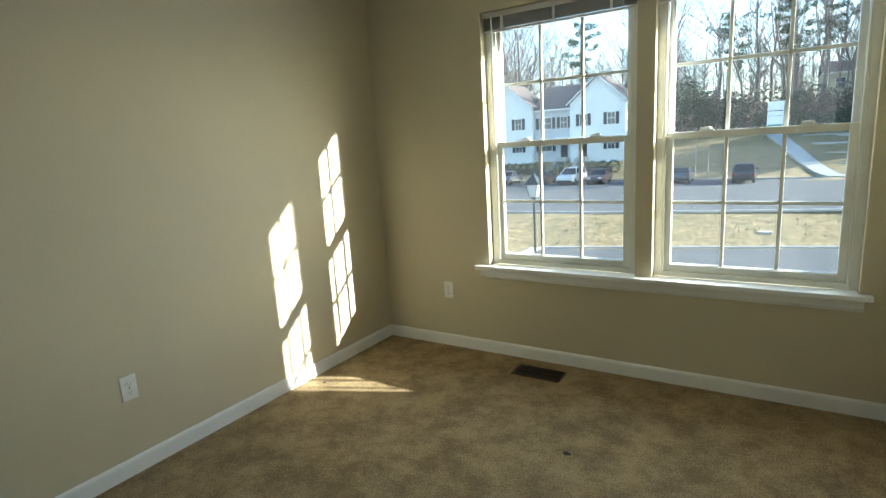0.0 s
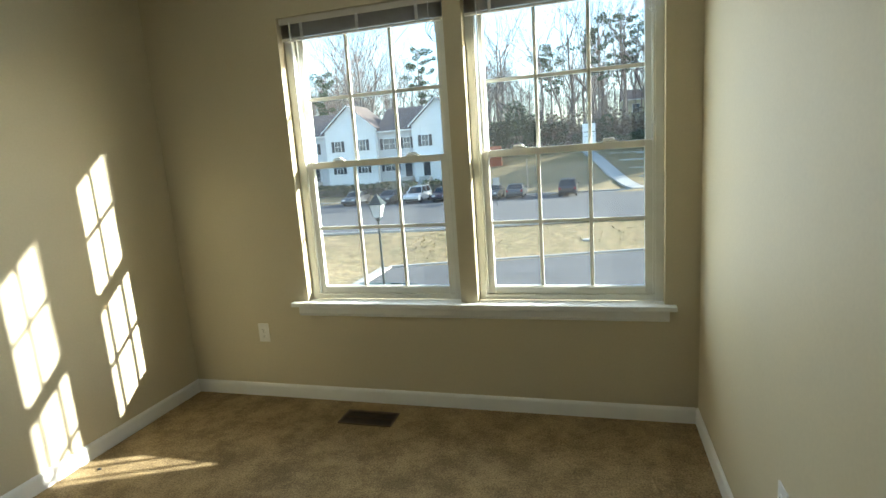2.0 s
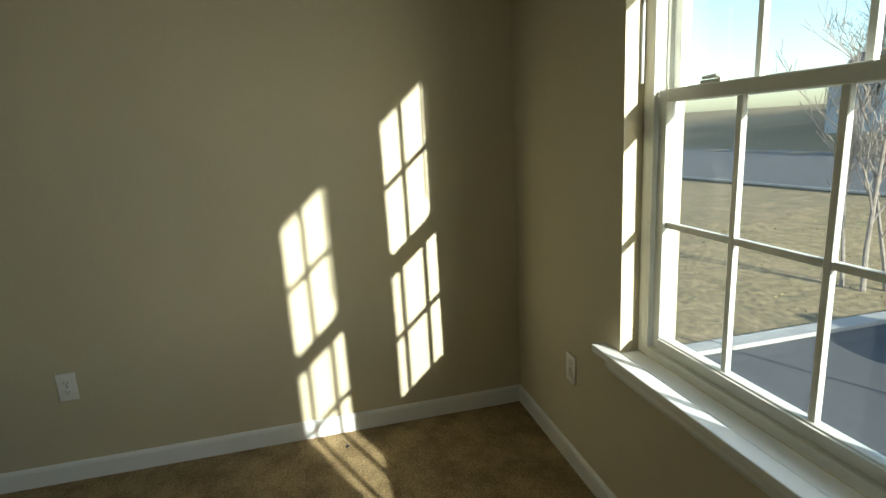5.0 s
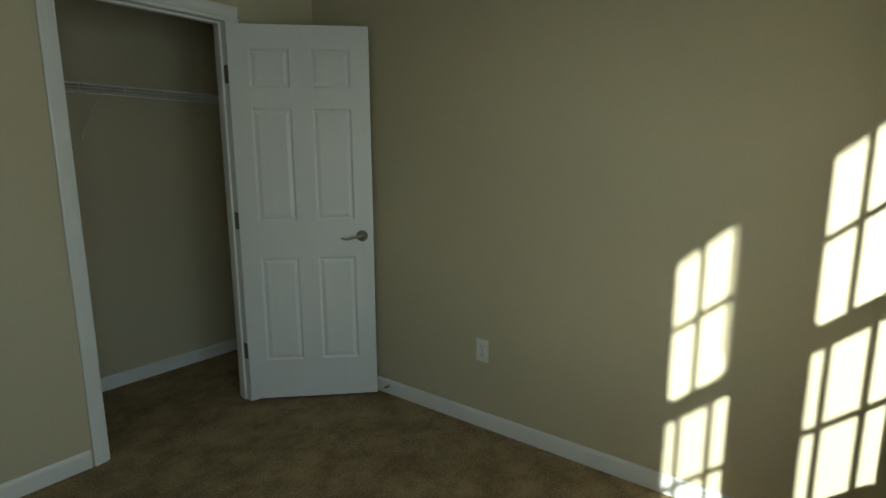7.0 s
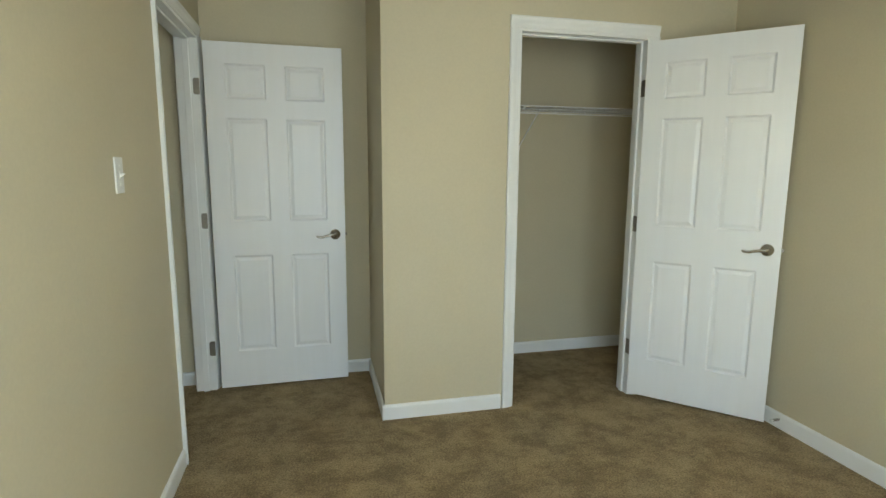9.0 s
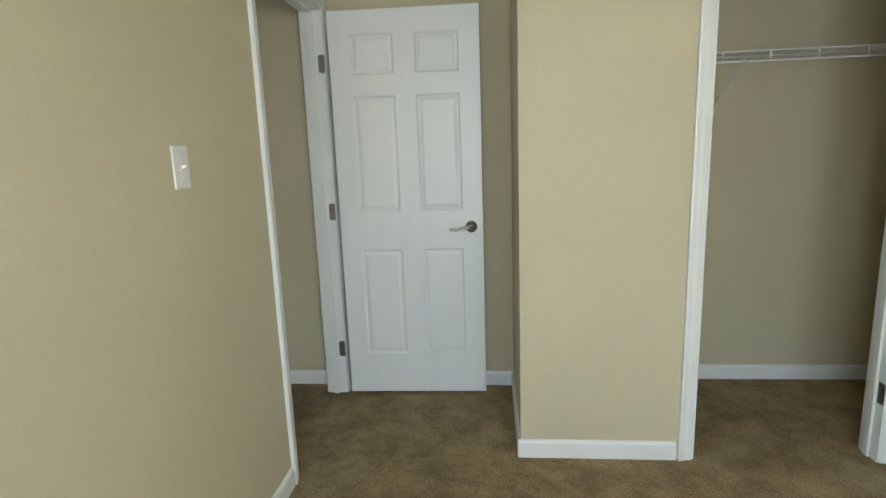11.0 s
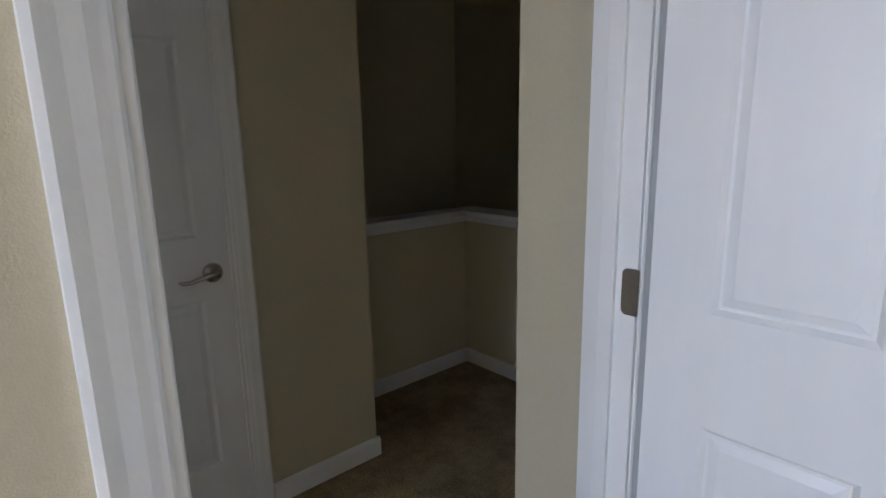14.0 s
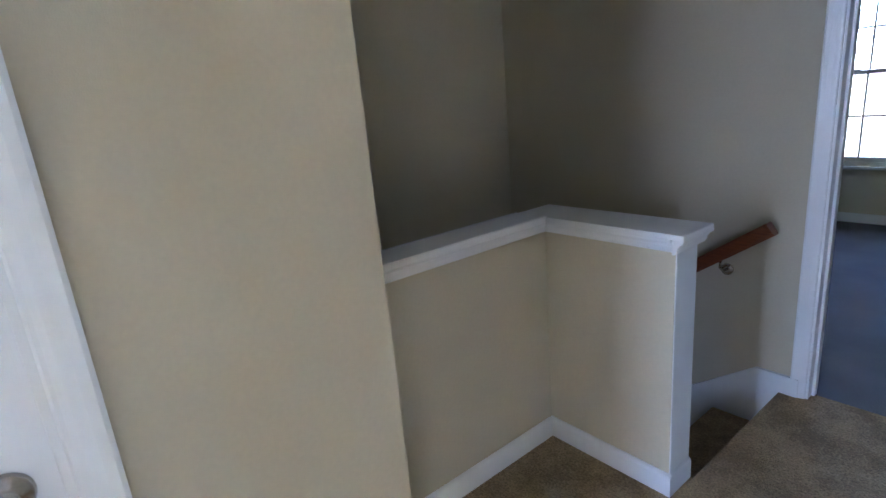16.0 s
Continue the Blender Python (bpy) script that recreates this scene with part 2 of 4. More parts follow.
# rooms beyond, closed around
setting("wall_side_room", boxes((HALL_W, 3.5, 0, 0.2, -0.3, H), (4.4, 5.1, 0, 0.2, -0.3, H), (3.5, 4.4, 0, 0.2, -0.3, SILL), (3.5, 4.4, 0, 0.2, HEAD, H), (5.0, 5.1, HALL_N + 0.12, 0, -0.3, H)), PAINT, "beige painted walls of the side bedroom", "wall")
setting("wall_far_room", boxes((1.9, 2.0, FAR_Y, SOUTH - 0.12, -0.3, H), (6.4, 6.5, FAR_Y, SOUTH - 0.12, -0.3, H), (2.0, 3.25, SOUTH - 0.22, SOUTH - 0.12, -0.3, H), (5.87, 6.4, SOUTH - 0.22, SOUTH - 0.12, -0.3, H),
        (1.9, 4.2, FAR_Y - 0.14, FAR_Y, -0.3, H), (5.13, 6.5, FAR_Y - 0.14, FAR_Y, -0.3, H), (4.2, 5.13, FAR_Y - 0.14, FAR_Y, -0.3, 0.5), (4.2, 5.13, FAR_Y - 0.14, FAR_Y, 2.05, H)),
        PAINT, "beige painted walls of the far bedroom", "wall")
setting("ceiling", boxes((-0.12, 6.5, FAR_Y - 0.14, 0.2, H, H + 0.15)), CEIL, "white flat painted ceiling", "ceiling")
setting("floor", boxes((-0.12, HALL_W, -4.1, 0.2, -0.3, 0), (HALL_W, HALL_E + 0.85, HALL_N + 0.06, 0.0, -0.3, 0), (HALL_W, HALL_E + 0.8, TURN_Y, HALL_N + 0.06, -0.3, 0),
        (3.25, KN_X, KN_Y - 0.13, TURN_Y, -0.3, 0), (3.25, 4.18, SOUTH - 0.06, KN_Y - 0.13, -0.3, 0)),
        CARPET, "brown mottled cut-pile carpet with worn tracks", "carpet")
setting("floor_far_room", boxes((1.9, 6.5, FAR_Y, SOUTH - 0.06, -0.3, 0)), CARPET2, "dark grey carpet of the far bedroom", "carpet")
setting("floor_stairwell", boxes((3.25, 5.87, SOUTH - 0.12, TURN_Y + 0.12, -3.05, -2.9)), CARPET, "brown carpet at the foot of the stairs", "carpet")

# ---- baseboards ----
BB = [(0, 0), (0.013, 0), (0.013, 0.068), (0.010, 0.077), (0.004, 0.083), (0, 0.083)]


def baseboard(p0, p1, normal, z=0.0):
    """A run of moulded baseboard from p0 to p1 against a wall that faces along normal."""
    bm = prism(bmesh.new(), BB, (p0[0], p0[1], z), Vector((*normal, 0)), Z, (p1[0] - p0[0], p1[1] - p0[1], 0))
    setting("baseboard", bm, TRIM, "white painted moulded baseboard", "baseboard")


T = 0.013
baseboard((T, 0), (W - T, 0), (0, -1))
baseboard((0, 0), (0, PIER_Y), (1, 0))
baseboard((W, 0), (W, DOOR_N + 0.06), (-1, 0))
baseboard((0.0 + T, PIER_Y), (CLO_L - 0.06, PIER_Y), (0, 1))
baseboard((CLO_R + 0.06, PIER_Y), (PIER_X + T, PIER_Y), (0, 1))
baseboard((PIER_X, PIER_Y), (PIER_X, BACK_Y + T), (1, 0))
baseboard((PIER_X, BACK_Y), (W, BACK_Y), (0, 1))
baseboard((HALL_W, BACK_Y), (3.372 + T, BACK_Y), (0, 1))
baseboard((3.372, BACK_Y), (3.372, SOUTH), (1, 0))
baseboard((0, -3.98), (PIER_X - 0.11, -3.98), (0, 1))
baseboard((0, PIER_Y - 0.11), (0, -3.98 + T), (1, 0))
baseboard((PIER_X - 0.11, PIER_Y - 0.11), (PIER_X - 0.11, -3.98 + T), (-1, 0))
baseboard((HALL_E, -3.547), (HALL_E, TURN_Y - T), (-1, 0))
baseboard((HALL_E, TURN_Y), (KN_X - T, TURN_Y), (0, -1))
baseboard((KN_X, TURN_Y), (KN_X, KN_Y + T), (-1, 0))
baseboard((KN_X, KN_Y), (POST_X - T, KN_Y), (0, 1))
baseboard((POST_X, KN_Y), (POST_X, KN_Y - 0.13), (-1, 0))
baseboard((2.0, FAR_Y), (6.4, FAR_Y), (0, 1))
baseboard((5.0, HALL_N + 0.12), (5.0, 0.0), (-1, 0))
baseboard((HALL_W, 0.0), (5.0 - T, 0.0), (0, -1))
baseboard((HALL_W, HALL_N + 0.12), (HALL_W, -T), (1, 0))

# ---- half-wall cap: moulded rail and flat board ----
CAPP = [(0, 0), (0.006, 0.0), (0.009, 0.006), (0.012, 0.008), (0.014, 0.020), (0.022, 0.030), (0.031, 0.036), (0.034, 0.046), (0, 0.046)]
cap = empty("half_wall_cap", pose(KN_X, KN_Y, 0.885), "white painted moulded cap on the half wall", "wall cap", kind="structure")


def under(parent, name, bm, mat, label="", smooth=False):
    """A part whose mesh is given in world places."""
    bmesh.ops.transform(bm, matrix=parent.matrix_world.inverted(), verts=bm.verts)
    return part(name, bm, mat, parent, label, smooth)


bpy.context.view_layer.update()
under(cap, "cap_board", boxes((KN_X - 0.037, KN_X + 0.105, TURN_Y, KN_Y + 0.037, 0.907, 0.925), (POST_X - 0.042, KN_X + 0.105, KN_Y - 0.15, KN_Y + 0.037, 0.907, 0.925), bevel=0.004), TRIM)
bm = prism(bmesh.new(), CAPP, (KN_X, TURN_Y, 0.861), -X, Z, (0, KN_Y - TURN_Y, 0))
prism(bm, CAPP, (KN_X, KN_Y, 0.861), Y, Z, (POST_X - KN_X, 0, 0))
prism(bm, CAPP, (POST_X - 0.005, KN_Y + 0.03, 0.861), -X, Z, (0, -0.19, 0))
under(cap, "bed_moulding", bm, TRIM)

under(cap, "end_board", boxes((POST_X - 0.004, POST_X - 0.0005, KN_Y - 0.128, KN_Y - 0.002, 0.0, 0.9)), TRIM, "white painted board on the half wall's end")

# ---- stairs ----
stairs = empty("staircase", pose(4.2, -5.6, 0), "carpeted stairs going down beside the half wall", "stairs", kind="structure")
bpy.context.view_layer.update()
for i in range(6):
    x0 = 4.18 + 0.262 * i
    bm = boxes((x0 - 0.0 if i else x0, x0 + 0.275, SOUTH + 0.02, KN_Y - 0.13, -0.185 * (i + 1) - 0.18, -0.185 * (i + 1)), bevel=0.012)
    under(stairs, "step", bm, CARPET)
bm = bmesh.new()
prism(bm, [(0, 0.083), (0.17, 0.083), (1.57, -0.905), (1.57, -1.25), (1.30, -1.25), (0, -0.33)], (4.11, SOUTH, 0), X, Z, (0, 0.018, 0))
under(stairs, "skirt_board", bm, TRIM, "white painted skirt board")
rail = empty("handrail", pose(4.3, SOUTH + 0.07, 0.72), "red-brown stained wooden handrail on the stair wall", "handrail")
bpy.context.view_layer.update()
d = Vector((0.262, 0, -0.185)).normalized()
bm = prism(bmesh.new(), [(-0.028, -0.02), (-0.02, -0.03), (0.02, -0.03), (0.028, -0.02), (0.028, 0.012), (0.018, 0.028), (-0.018, 0.028), (-0.028, 0.012)],
           (4.235, SOUTH + 0.075, 0.745), Y, d.cross(-Y), d * 1.75)
under(rail, "rail", bm, WOODRAIL)
for k in (0.24, 1.3):
    p = Vector((4.235, SOUTH + 0.075, 0.745)) + d * k
    bm = tube(bmesh.new(), [p - Z * 0.03, p - Z * 0.06, p + Vector((0, -0.03, -0.085)), p + Vector((0, -0.073, -0.09))], 0.007, 8)
    lathe(bm, [(0.028, 0), (0.026, 0.006), (0.012, 0.01)], p + Vector((0, -0.0745, -0.09)), Y, 16)
    under(rail, "bracket", bm, NICKEL, smooth=True)

# ---- windows ----
def window(name, x0, x1, z0, z1, y, out, label, screen=True):
    """Vinyl double-hung window in an opening; y is the inner face of its frame, out the way outdoors (1 or -1)."""
    w = empty(name, pose((x0 + x1) / 2, y, z0), label, "window", kind="structure")
    bpy.context.view_layer.update()
    def yb(a, b):
        return tuple(sorted((y + out * a, y + out * b)))
    f = 0.036
    fr = bmesh.new()
    for r in ((x0, x0 + f, z0, z1), (x1 - f, x1, z0, z1), (x0 + f, x1 - f, z0, z0 + 0.03), (x0 + f, x1 - f, z1 - f, z1)):
        box(fr, r[0], r[1], *yb(0.005, 0.10), r[2], r[3], bevel=0.003)
    for xx in (x0 + f, x1 - f - 0.012):
        box(fr, xx, xx + 0.012, *yb(0.005, 0.018), z0 + 0.03, z1 - f, bevel=0.002)
        box(fr, xx, xx + 0.010, *yb(0.052, 0.062), z0 + 0.03, z1 - f, bevel=0.002)
    under(w, "window_frame", fr, VINYL)
    zm = z0 + 0.78
    xa, xb = x0 + f + 0.012, x1 - f - 0.012
    for kind, za, zb, ya, yc in (("lower_sash", z0 + 0.03, zm + 0.018, 0.02, 0.05), ("upper_sash", zm - 0.018, z1 - f, 0.064, 0.094)):
        st = 0.036 if kind == "lower_sash" else 0.03
        rb = 0.042 if kind == "lower_sash" else 0.036
        s = bmesh.new()
        for r in ((xa, xa + st, za, zb), (xb - st, xb, za, zb), (xa + st, xb - st, za, za + rb), (xa + st, xb - st, zb - 0.036, zb)):
            box(s, r[0], r[1], *yb(ya, yc), r[2], r[3], bevel=0.004)
        sash = under(w, kind, s, VINYL)
        ga, gb, gz, gt = xa + st, xb - st, za + rb, zb - 0.036
        def sub(nm, b, mt, lb=""):
            b2 = b
            bmesh.ops.transform(b2, matrix=w.matrix_world.inverted(), verts=b2.verts)
            return part(nm, b2, mt, sash, lb)
        ym = (ya + yc) / 2
        for k in (1, 2):
            xm = ga + (gb - ga) * k / 3
            sub("muntin", boxes((xm - 0.009, xm + 0.009, *yb(ym - 0.008, ym + 0.008), gz, gt), bevel=0.003), VINYL)
        zc = (gz + gt) / 2
        for k in range(3):
            u0, u1 = ga + (gb - ga) * k / 3 + (0.009 if k else 0), ga + (gb - ga) * (k + 1) / 3 - (0.009 if k < 2 else 0)
            sub("muntin", boxes((u0, u1, *yb(ym - 0.0075, ym + 0.0075), zc - 0.009, zc + 0.009), bevel=0.003), VINYL)
        g = bmesh.new()
        vs = [g.verts.new((a, y + out * (ym + 0.002), b)) for a, b in ((ga, gz), (gb, gz), (gb, gt), (ga, gt))]
        g.faces.new(vs)
        gl = sub("pane", g, GLASS, "clear tinted low-emission glass pane")
        gl.visible_shadow = False
        if kind == "lower_sash":
            for xm in (ga + 0.16, gb - 0.16):
                lk = boxes((xm - 0.035, xm + 0.035, *yb(ya + 0.002, ya + 0.026), zb, zb + 0.008), bevel=0.002)
                tube(lk, [(xm - 0.03, y + out * (ya + 0.006), zb + 0.014), (xm + 0.012, y + out * (ya + 0.012), zb + 0.016), (xm + 0.02, y + out * (ya + 0.02), zb + 0.010)], [0.004, 0.006, 0.008], 8)
                sub("sash_lock", lk, VINYL)
            sub("lift_rail", boxes((ga, gb, *yb(ya - 0.008, ya + 0.001), za + rb - 0.012, za + rb - 0.004), bevel=0.002), VINYL)
    if screen:
        sc = bmesh.new()
        vs = [sc.verts.new((a, y + out * 0.099, b)) for a, b in ((x0 + f, z0 + 0.03), (x1 - f, z0 + 0.03), (x1 - f, zm), (x0 + f, zm))]
        sc.faces.new(vs)
        under(w, "fly_screen", sc, SCREEN, "fine grey fly screen over the lower half")
    return w


def blind(x0, x1, y, z1, wand=True):
    """Raised mini blind: head rail, stacked slats, bottom rail, cords and wand."""
    b = empty("mini_blind", pose((x0 + x1) / 2, y, z1), "grey-beige mini blind drawn up to the window head", "window blind", "raised window blinds")
    bpy.context.view_layer.update()
    under(b, "head_rail", boxes((x0 + 0.008, x1 - 0.008, y - 0.0, y + 0.036, z1 - 0.036, z1 - 0.002), bevel=0.003), SLAT)
    for k in range(14):
        z = z1 - 0.042 - k * 0.0045
        dx = 0.0015 * math.sin(k * 2.3)
        s = prism(bmesh.new(), [(-0.014, 0), (-0.007, 0.002), (0.007, 0.002), (0.014, 0), (0.007, 0.0007), (-0.007, 0.0007)], (x0 + 0.012 + dx, y + 0.017, z), Y, Z, (x1 - x0 - 0.024, 0, 0))
        under(b, "slat", s, SLAT)
    under(b, "bottom_rail", boxes((x0 + 0.012, x1 - 0.012, y + 0.004, y + 0.03, z1 - 0.119, z1 - 0.107), bevel=0.003), SLAT)
    for xx in (x0 + 0.14, (x0 + x1) / 2, x1 - 0.14):
        under(b, "ladder_tape", boxes((xx - 0.008, xx + 0.008, y + 0.0, y + 0.0015, z1 - 0.118, z1 - 0.03)), RUBBER)
    if wand:
        loop = [(x1 - 0.075 + 0.028 * math.sin(k * 0.7) + 0.0012 * k, y - 0.006 - 0.001 * (k % 3), z1 - 0.10 - 0.045 * (1 - math.cos(k * 0.7)) - 0.0015 * k) for k in range(28)]
        under(b, "lift_cord", tube(bmesh.new(), [(x1 - 0.075, y - 0.004, z1 - 0.03)] + loop, 0.0022, 5), WIRE, "white lift cord wound into a loop")
        under(b, "wand", tube(bmesh.new(), [(x0 + 0.075, y - 0.008, z1 - 0.03), (x0 + 0.08, y - 0.012, z1 - 0.76)], 0.004, 6), WIRE, "clear plastic tilt wand")
    return b


for i, (a, b) in enumerate(WIN):
    window("window_%d" % (i + 1), a, b, SILL, HEAD, 0.058, 1, "white vinyl double-hung window with six-pane grids in each sash")
    blind(a, b, 0.014, HEAD)
stool = empty("window_stool", pose(1.83, 0, SILL), "white painted window stool and apron under both windows", "window sill", kind="structure")
bpy.context.view_layer.update()
under(stool, "stool_board", boxes((0.785, 2.88, -0.05, 0.0, SILL - 0.025, SILL), (WIN[0][0], WIN[0][1], 0.0, 0.0625, SILL - 0.025, SILL), (WIN[1][0], WIN[1][1], 0.0, 0.0625, SILL - 0.025, SILL), bevel=0.004), TRIM)
under(stool, "apron", prism(bmesh.new(), [(0, 0), (0.010, 0.004), (0.016, 0.02), (0.014, 0.052), (0.022, 0.064), (0, 0.064)], (0.815, 0, SILL - 0.089), -Y, Z, (2.035, 0, 0)), TRIM)

# window_4 is never in view; it goes with the lamp added there
window("window_4", 3.5, 4.4, SILL, HEAD, 0.058, 1, "white vinyl double-hung window added unseen in the side bedroom")
window("window_3", 4.2, 5.13, 0.5, 2.05, FAR_Y - 0.02, -1, "white vinyl double-hung window of the far bedroom")
blind(4.2, 5.13, FAR_Y - 0.05, 2.05, wand=False)
far_stool = setting("far_window_stool", boxes((4.14, 5.19, FAR_Y, FAR_Y + 0.05, 0.475, 0.5), bevel=0.004), TRIM, "white painted stool of the far window", "window sill")


# ---- doors ----
def slab(width, height, thick, cols, rows):
    """Moulded panel door leaf, x 0..width, front face at y 0, back at y thick; cols and rows: spans of the panels."""
    bm = bmesh.new()
    xs = sorted({0, width, *[v for c in cols for v in c]})
    zs = sorted({0, height, *[v for r in rows for v in r]})
    for y, flip in ((0, 1), (thick, -1)):
        grid = [[bm.verts.new((x, y, z)) for x in xs] for z in zs]
        inner = []
        for i in range(len(zs) - 1):
            for j in range(len(xs) - 1):
                q = [grid[i][j], grid[i][j + 1], grid[i + 1][j + 1], grid[i + 1][j]]
                fc = bm.faces.new(q if flip > 0 else q[::-1])
                if any(abs(xs[j] - c[0]) < 1e-6 for c in cols) and any(abs(zs[i] - r[0]) < 1e-6 for r in rows):
                    inner.append(fc)
        for fc in inner:
            bm.normal_update()
            bmesh.ops.inset_region(bm, faces=[fc], thickness=0.013, depth=-0.009)
            bmesh.ops.inset_region(bm, faces=[fc], thickness=0.008, depth=0.0)
            bmesh.ops.inset_region(bm, faces=[fc], thickness=0.024, depth=0.006)
    bm.edges.ensure_lookup_table()
    rim = [e for e in bm.edges if len(e.link_faces) == 1]
    bmesh.ops.bridge_loops(bm, edges=rim)
    return bm


def lever(x, z, side, toward, mat=NICKEL):
    """Rosette and curved lever on the face y 0 (side -1) or beyond it; toward: the way the lever points."""
    bm = bmesh.new()
    o = Vector((x, 0, z))
    n = Y * side
    lathe(bm, [(0.032, 0.0), (0.032, 0.004), (0.029, 0.009), (0.016, 0.013), (0.012, 0.018), (0.012, 0.045), (0.009, 0.05)], o, n, 24)
    pts = [o + n * 0.042 + X * toward * a + Z * b for a, b in ((-0.008, 0), (0.02, 0.001), (0.05, -0.004), (0.08, -0.012), (0.104, -0.010), (0.114, -0.005))]
    tube(bm, pts, [0.010, 0.009, 0.0075, 0.007, 0.0065, 0.004], 10)
    return bm


def hinge(z, y):
    bm = bmesh.new()
    if y is None:
        y = 0.0
    else:
        box(bm, 0.004, 0.034, y - 0.0015, y + 0.0015, z - 0.045, z + 0.045)
    tube(bm, [(0, y - 0.006, z - 0.046), (0, y - 0.006, z + 0.046)], 0.0065, 10)
    tube(bm, [(0, y - 0.006, z + 0.046), (0, y - 0.006, z + 0.052)], [0.005, 0.002], 8)
    return bm


SIX_R = ((0.225, 0.815), (1.02, 1.615), (1.72, 1.915))


def panel_door(name, m, width, label, cols, hinge_side, hinges, group="", kz=0.945):
    """A hung door: local x from the hinge edge, front face y 0; m: its pose at the hinge edge, at the floor."""
    d = empty(name, m, label, "door", group, "structure")
    bm = slab(width, 2.032, 0.035, cols, SIX_R)
    for v in bm.verts:
        v.co.z += 0.015
    part("leaf", bm, DOORP, d)
    kx = width - 0.062
    part("lever_handle", lever(kx, kz, -1, -1), NICKEL, d, "satin nickel lever handle", True)
    b2 = lever(kx, kz, 1, -1)
    for v in b2.verts:
        v.co.y += 0.035
    part("lever_handle", b2, NICKEL, d, "satin nickel lever handle", True)
    part("latch_plate", boxes((width - 0.0005, width + 0.0012, 0.006, 0.029, kz - 0.03, kz + 0.03), (width, width + 0.012, 0.012, 0.023, kz - 0.008, kz + 0.008)), STEEL, d)
    for z in hinges:
        part("hinge", hinge(z, hinge_side), STEEL, d, "dull steel butt hinge")
    return d


HG = (0.265, 1.04, 1.80)
cols6 = ((0.105, 0.328), (0.434, 0.657))
# the bedroom door stands open at a right angle, its face to the windows
door1 = panel_door("door_1", pose(2.951, -3.745, 0, 0, 0, 181.2), 0.762, "white six-panel bedroom door standing wide open", cols6, 0.041, HG)
# closet door, open past 45 degrees so that it touches the side wall
c5 = ((0.10, 0.305), (0.41, 0.615))
door2 = panel_door("door_2", pose(0.560, PIER_Y + 0.004, 0, 0, 0, 134.5), 0.715, "white six-panel closet door swung open to the side wall", c5, 0.041, (0.30, 1.04, 1.80))
# narrow hall closet door, shut
door3 = panel_door("door_3", pose(HALL_E + 0.004, -3.062, 0, 0, 0, -90), 0.414, "white narrow panelled closet door, shut, in the hall", ((0.095, 0.32),), None, (0.27, 1.03, 1.80), kz=0.916)


# ---- door casings, jambs ----
CAS = [(0, 0), (0.057, 0), (0.057, 0.016), (0.050, 0.018), (0.036, 0.014), (0.020, 0.012), (0.010, 0.009), (0.004, 0.008), (0, 0.005)]


def casing(wall, a, b, h, n, axis):
    """Mitre-butted casing round an opening a..b in the wall at that coordinate, on the side n; axis: the wall's run, 'x' or 'y'."""
    bm = bmesh.new()
    run, nn = (X, Y * n) if axis == "x" else (Y, X * n)
    base = (Y if axis == "x" else X) * wall
    lo, hi = min(a, b), max(a, b)
    prism(bm, CAS, base + run * (lo + 0.006), -run, nn, (0, 0, h + 0.0))
    prism(bm, CAS, base + run * (hi - 0.006), run, nn, (0, 0, h + 0.0))
    prism(bm, CAS, base + run * (lo - 0.051) + Z * h, Z, nn, run * (hi - lo + 0.102))
    return setting("door_casing", bm, TRIM, "white painted moulded door casing", "door casing")


def jamb(w0, w1, a, b, h, axis, stop):
    """Lining of an opening through a wall w0..w1, with a door stop round it."""
    lo, hi = min(a, b), max(a, b)
    t = 0.017
    rows = [(lo, lo + t, w0, w1, 0, h), (hi - t, hi, w0, w1, 0, h), (lo + t, hi - t, w0, w1, h - t, h),
            (lo + t, lo + t + 0.011, stop, stop + 0.032, 0, h - t), (hi - t - 0.011, hi - t, stop, stop + 0.032, 0, h - t), (lo + t + 0.011, hi - t - 0.011, stop, stop + 0.032, h - t - 0.011, h - t)]
    bm = bmesh.new()
    for u0, u1, v0, v1, z0, z1 in rows:
        box(bm, *((u0, u1, v0, v1) if axis == "x" else (v0, v1, u0, u1)), z0, z1, bevel=0.0015)
    return setting("door_jamb", bm, TRIM, "white painted door lining with stop", "door jamb")


casing(W, DOOR_S, DOOR_N, DOOR_H, -1, "y")
casing(HALL_W, DOOR_S, DOOR_N, DOOR_H, 1, "y")
jamb(W - 0.002, HALL_W + 0.002, DOOR_S - 0.001, DOOR_N + 0.001, DOOR_H + 0.001, "y", W + 0.040)
casing(PIER_Y, CLO_L, CLO_R, DOOR_H, 1, "x")
jamb(PIER_Y - 0.112, PIER_Y + 0.002, CLO_L - 0.001, CLO_R + 0.001, DOOR_H + 0.001, "x", PIER_Y - 0.075)
casing(HALL_E, -3.490, -3.040, DOOR_H, -1, "y")
jamb(HALL_E - 0.002, HALL_E + 0.118, -3.489, -3.041, DOOR_H + 0.001, "y", HALL_E + 0.042)
casing(HALL_N, 3.34, 4.105, DOOR_H, -1, "x")
jamb(HALL_N - 0.002, HALL_N + 0.122, 3.339, 4.106, DOOR_H + 0.001, "x", HALL_N + 0.04)
casing(SOUTH, 3.382, FAR_X, DOOR_H, 1, "x")
jamb(SOUTH - 0.122, SOUTH + 0.002, 3.373, FAR_X + 0.001, DOOR_H + 0.001, "x", SOUTH - 0.075)
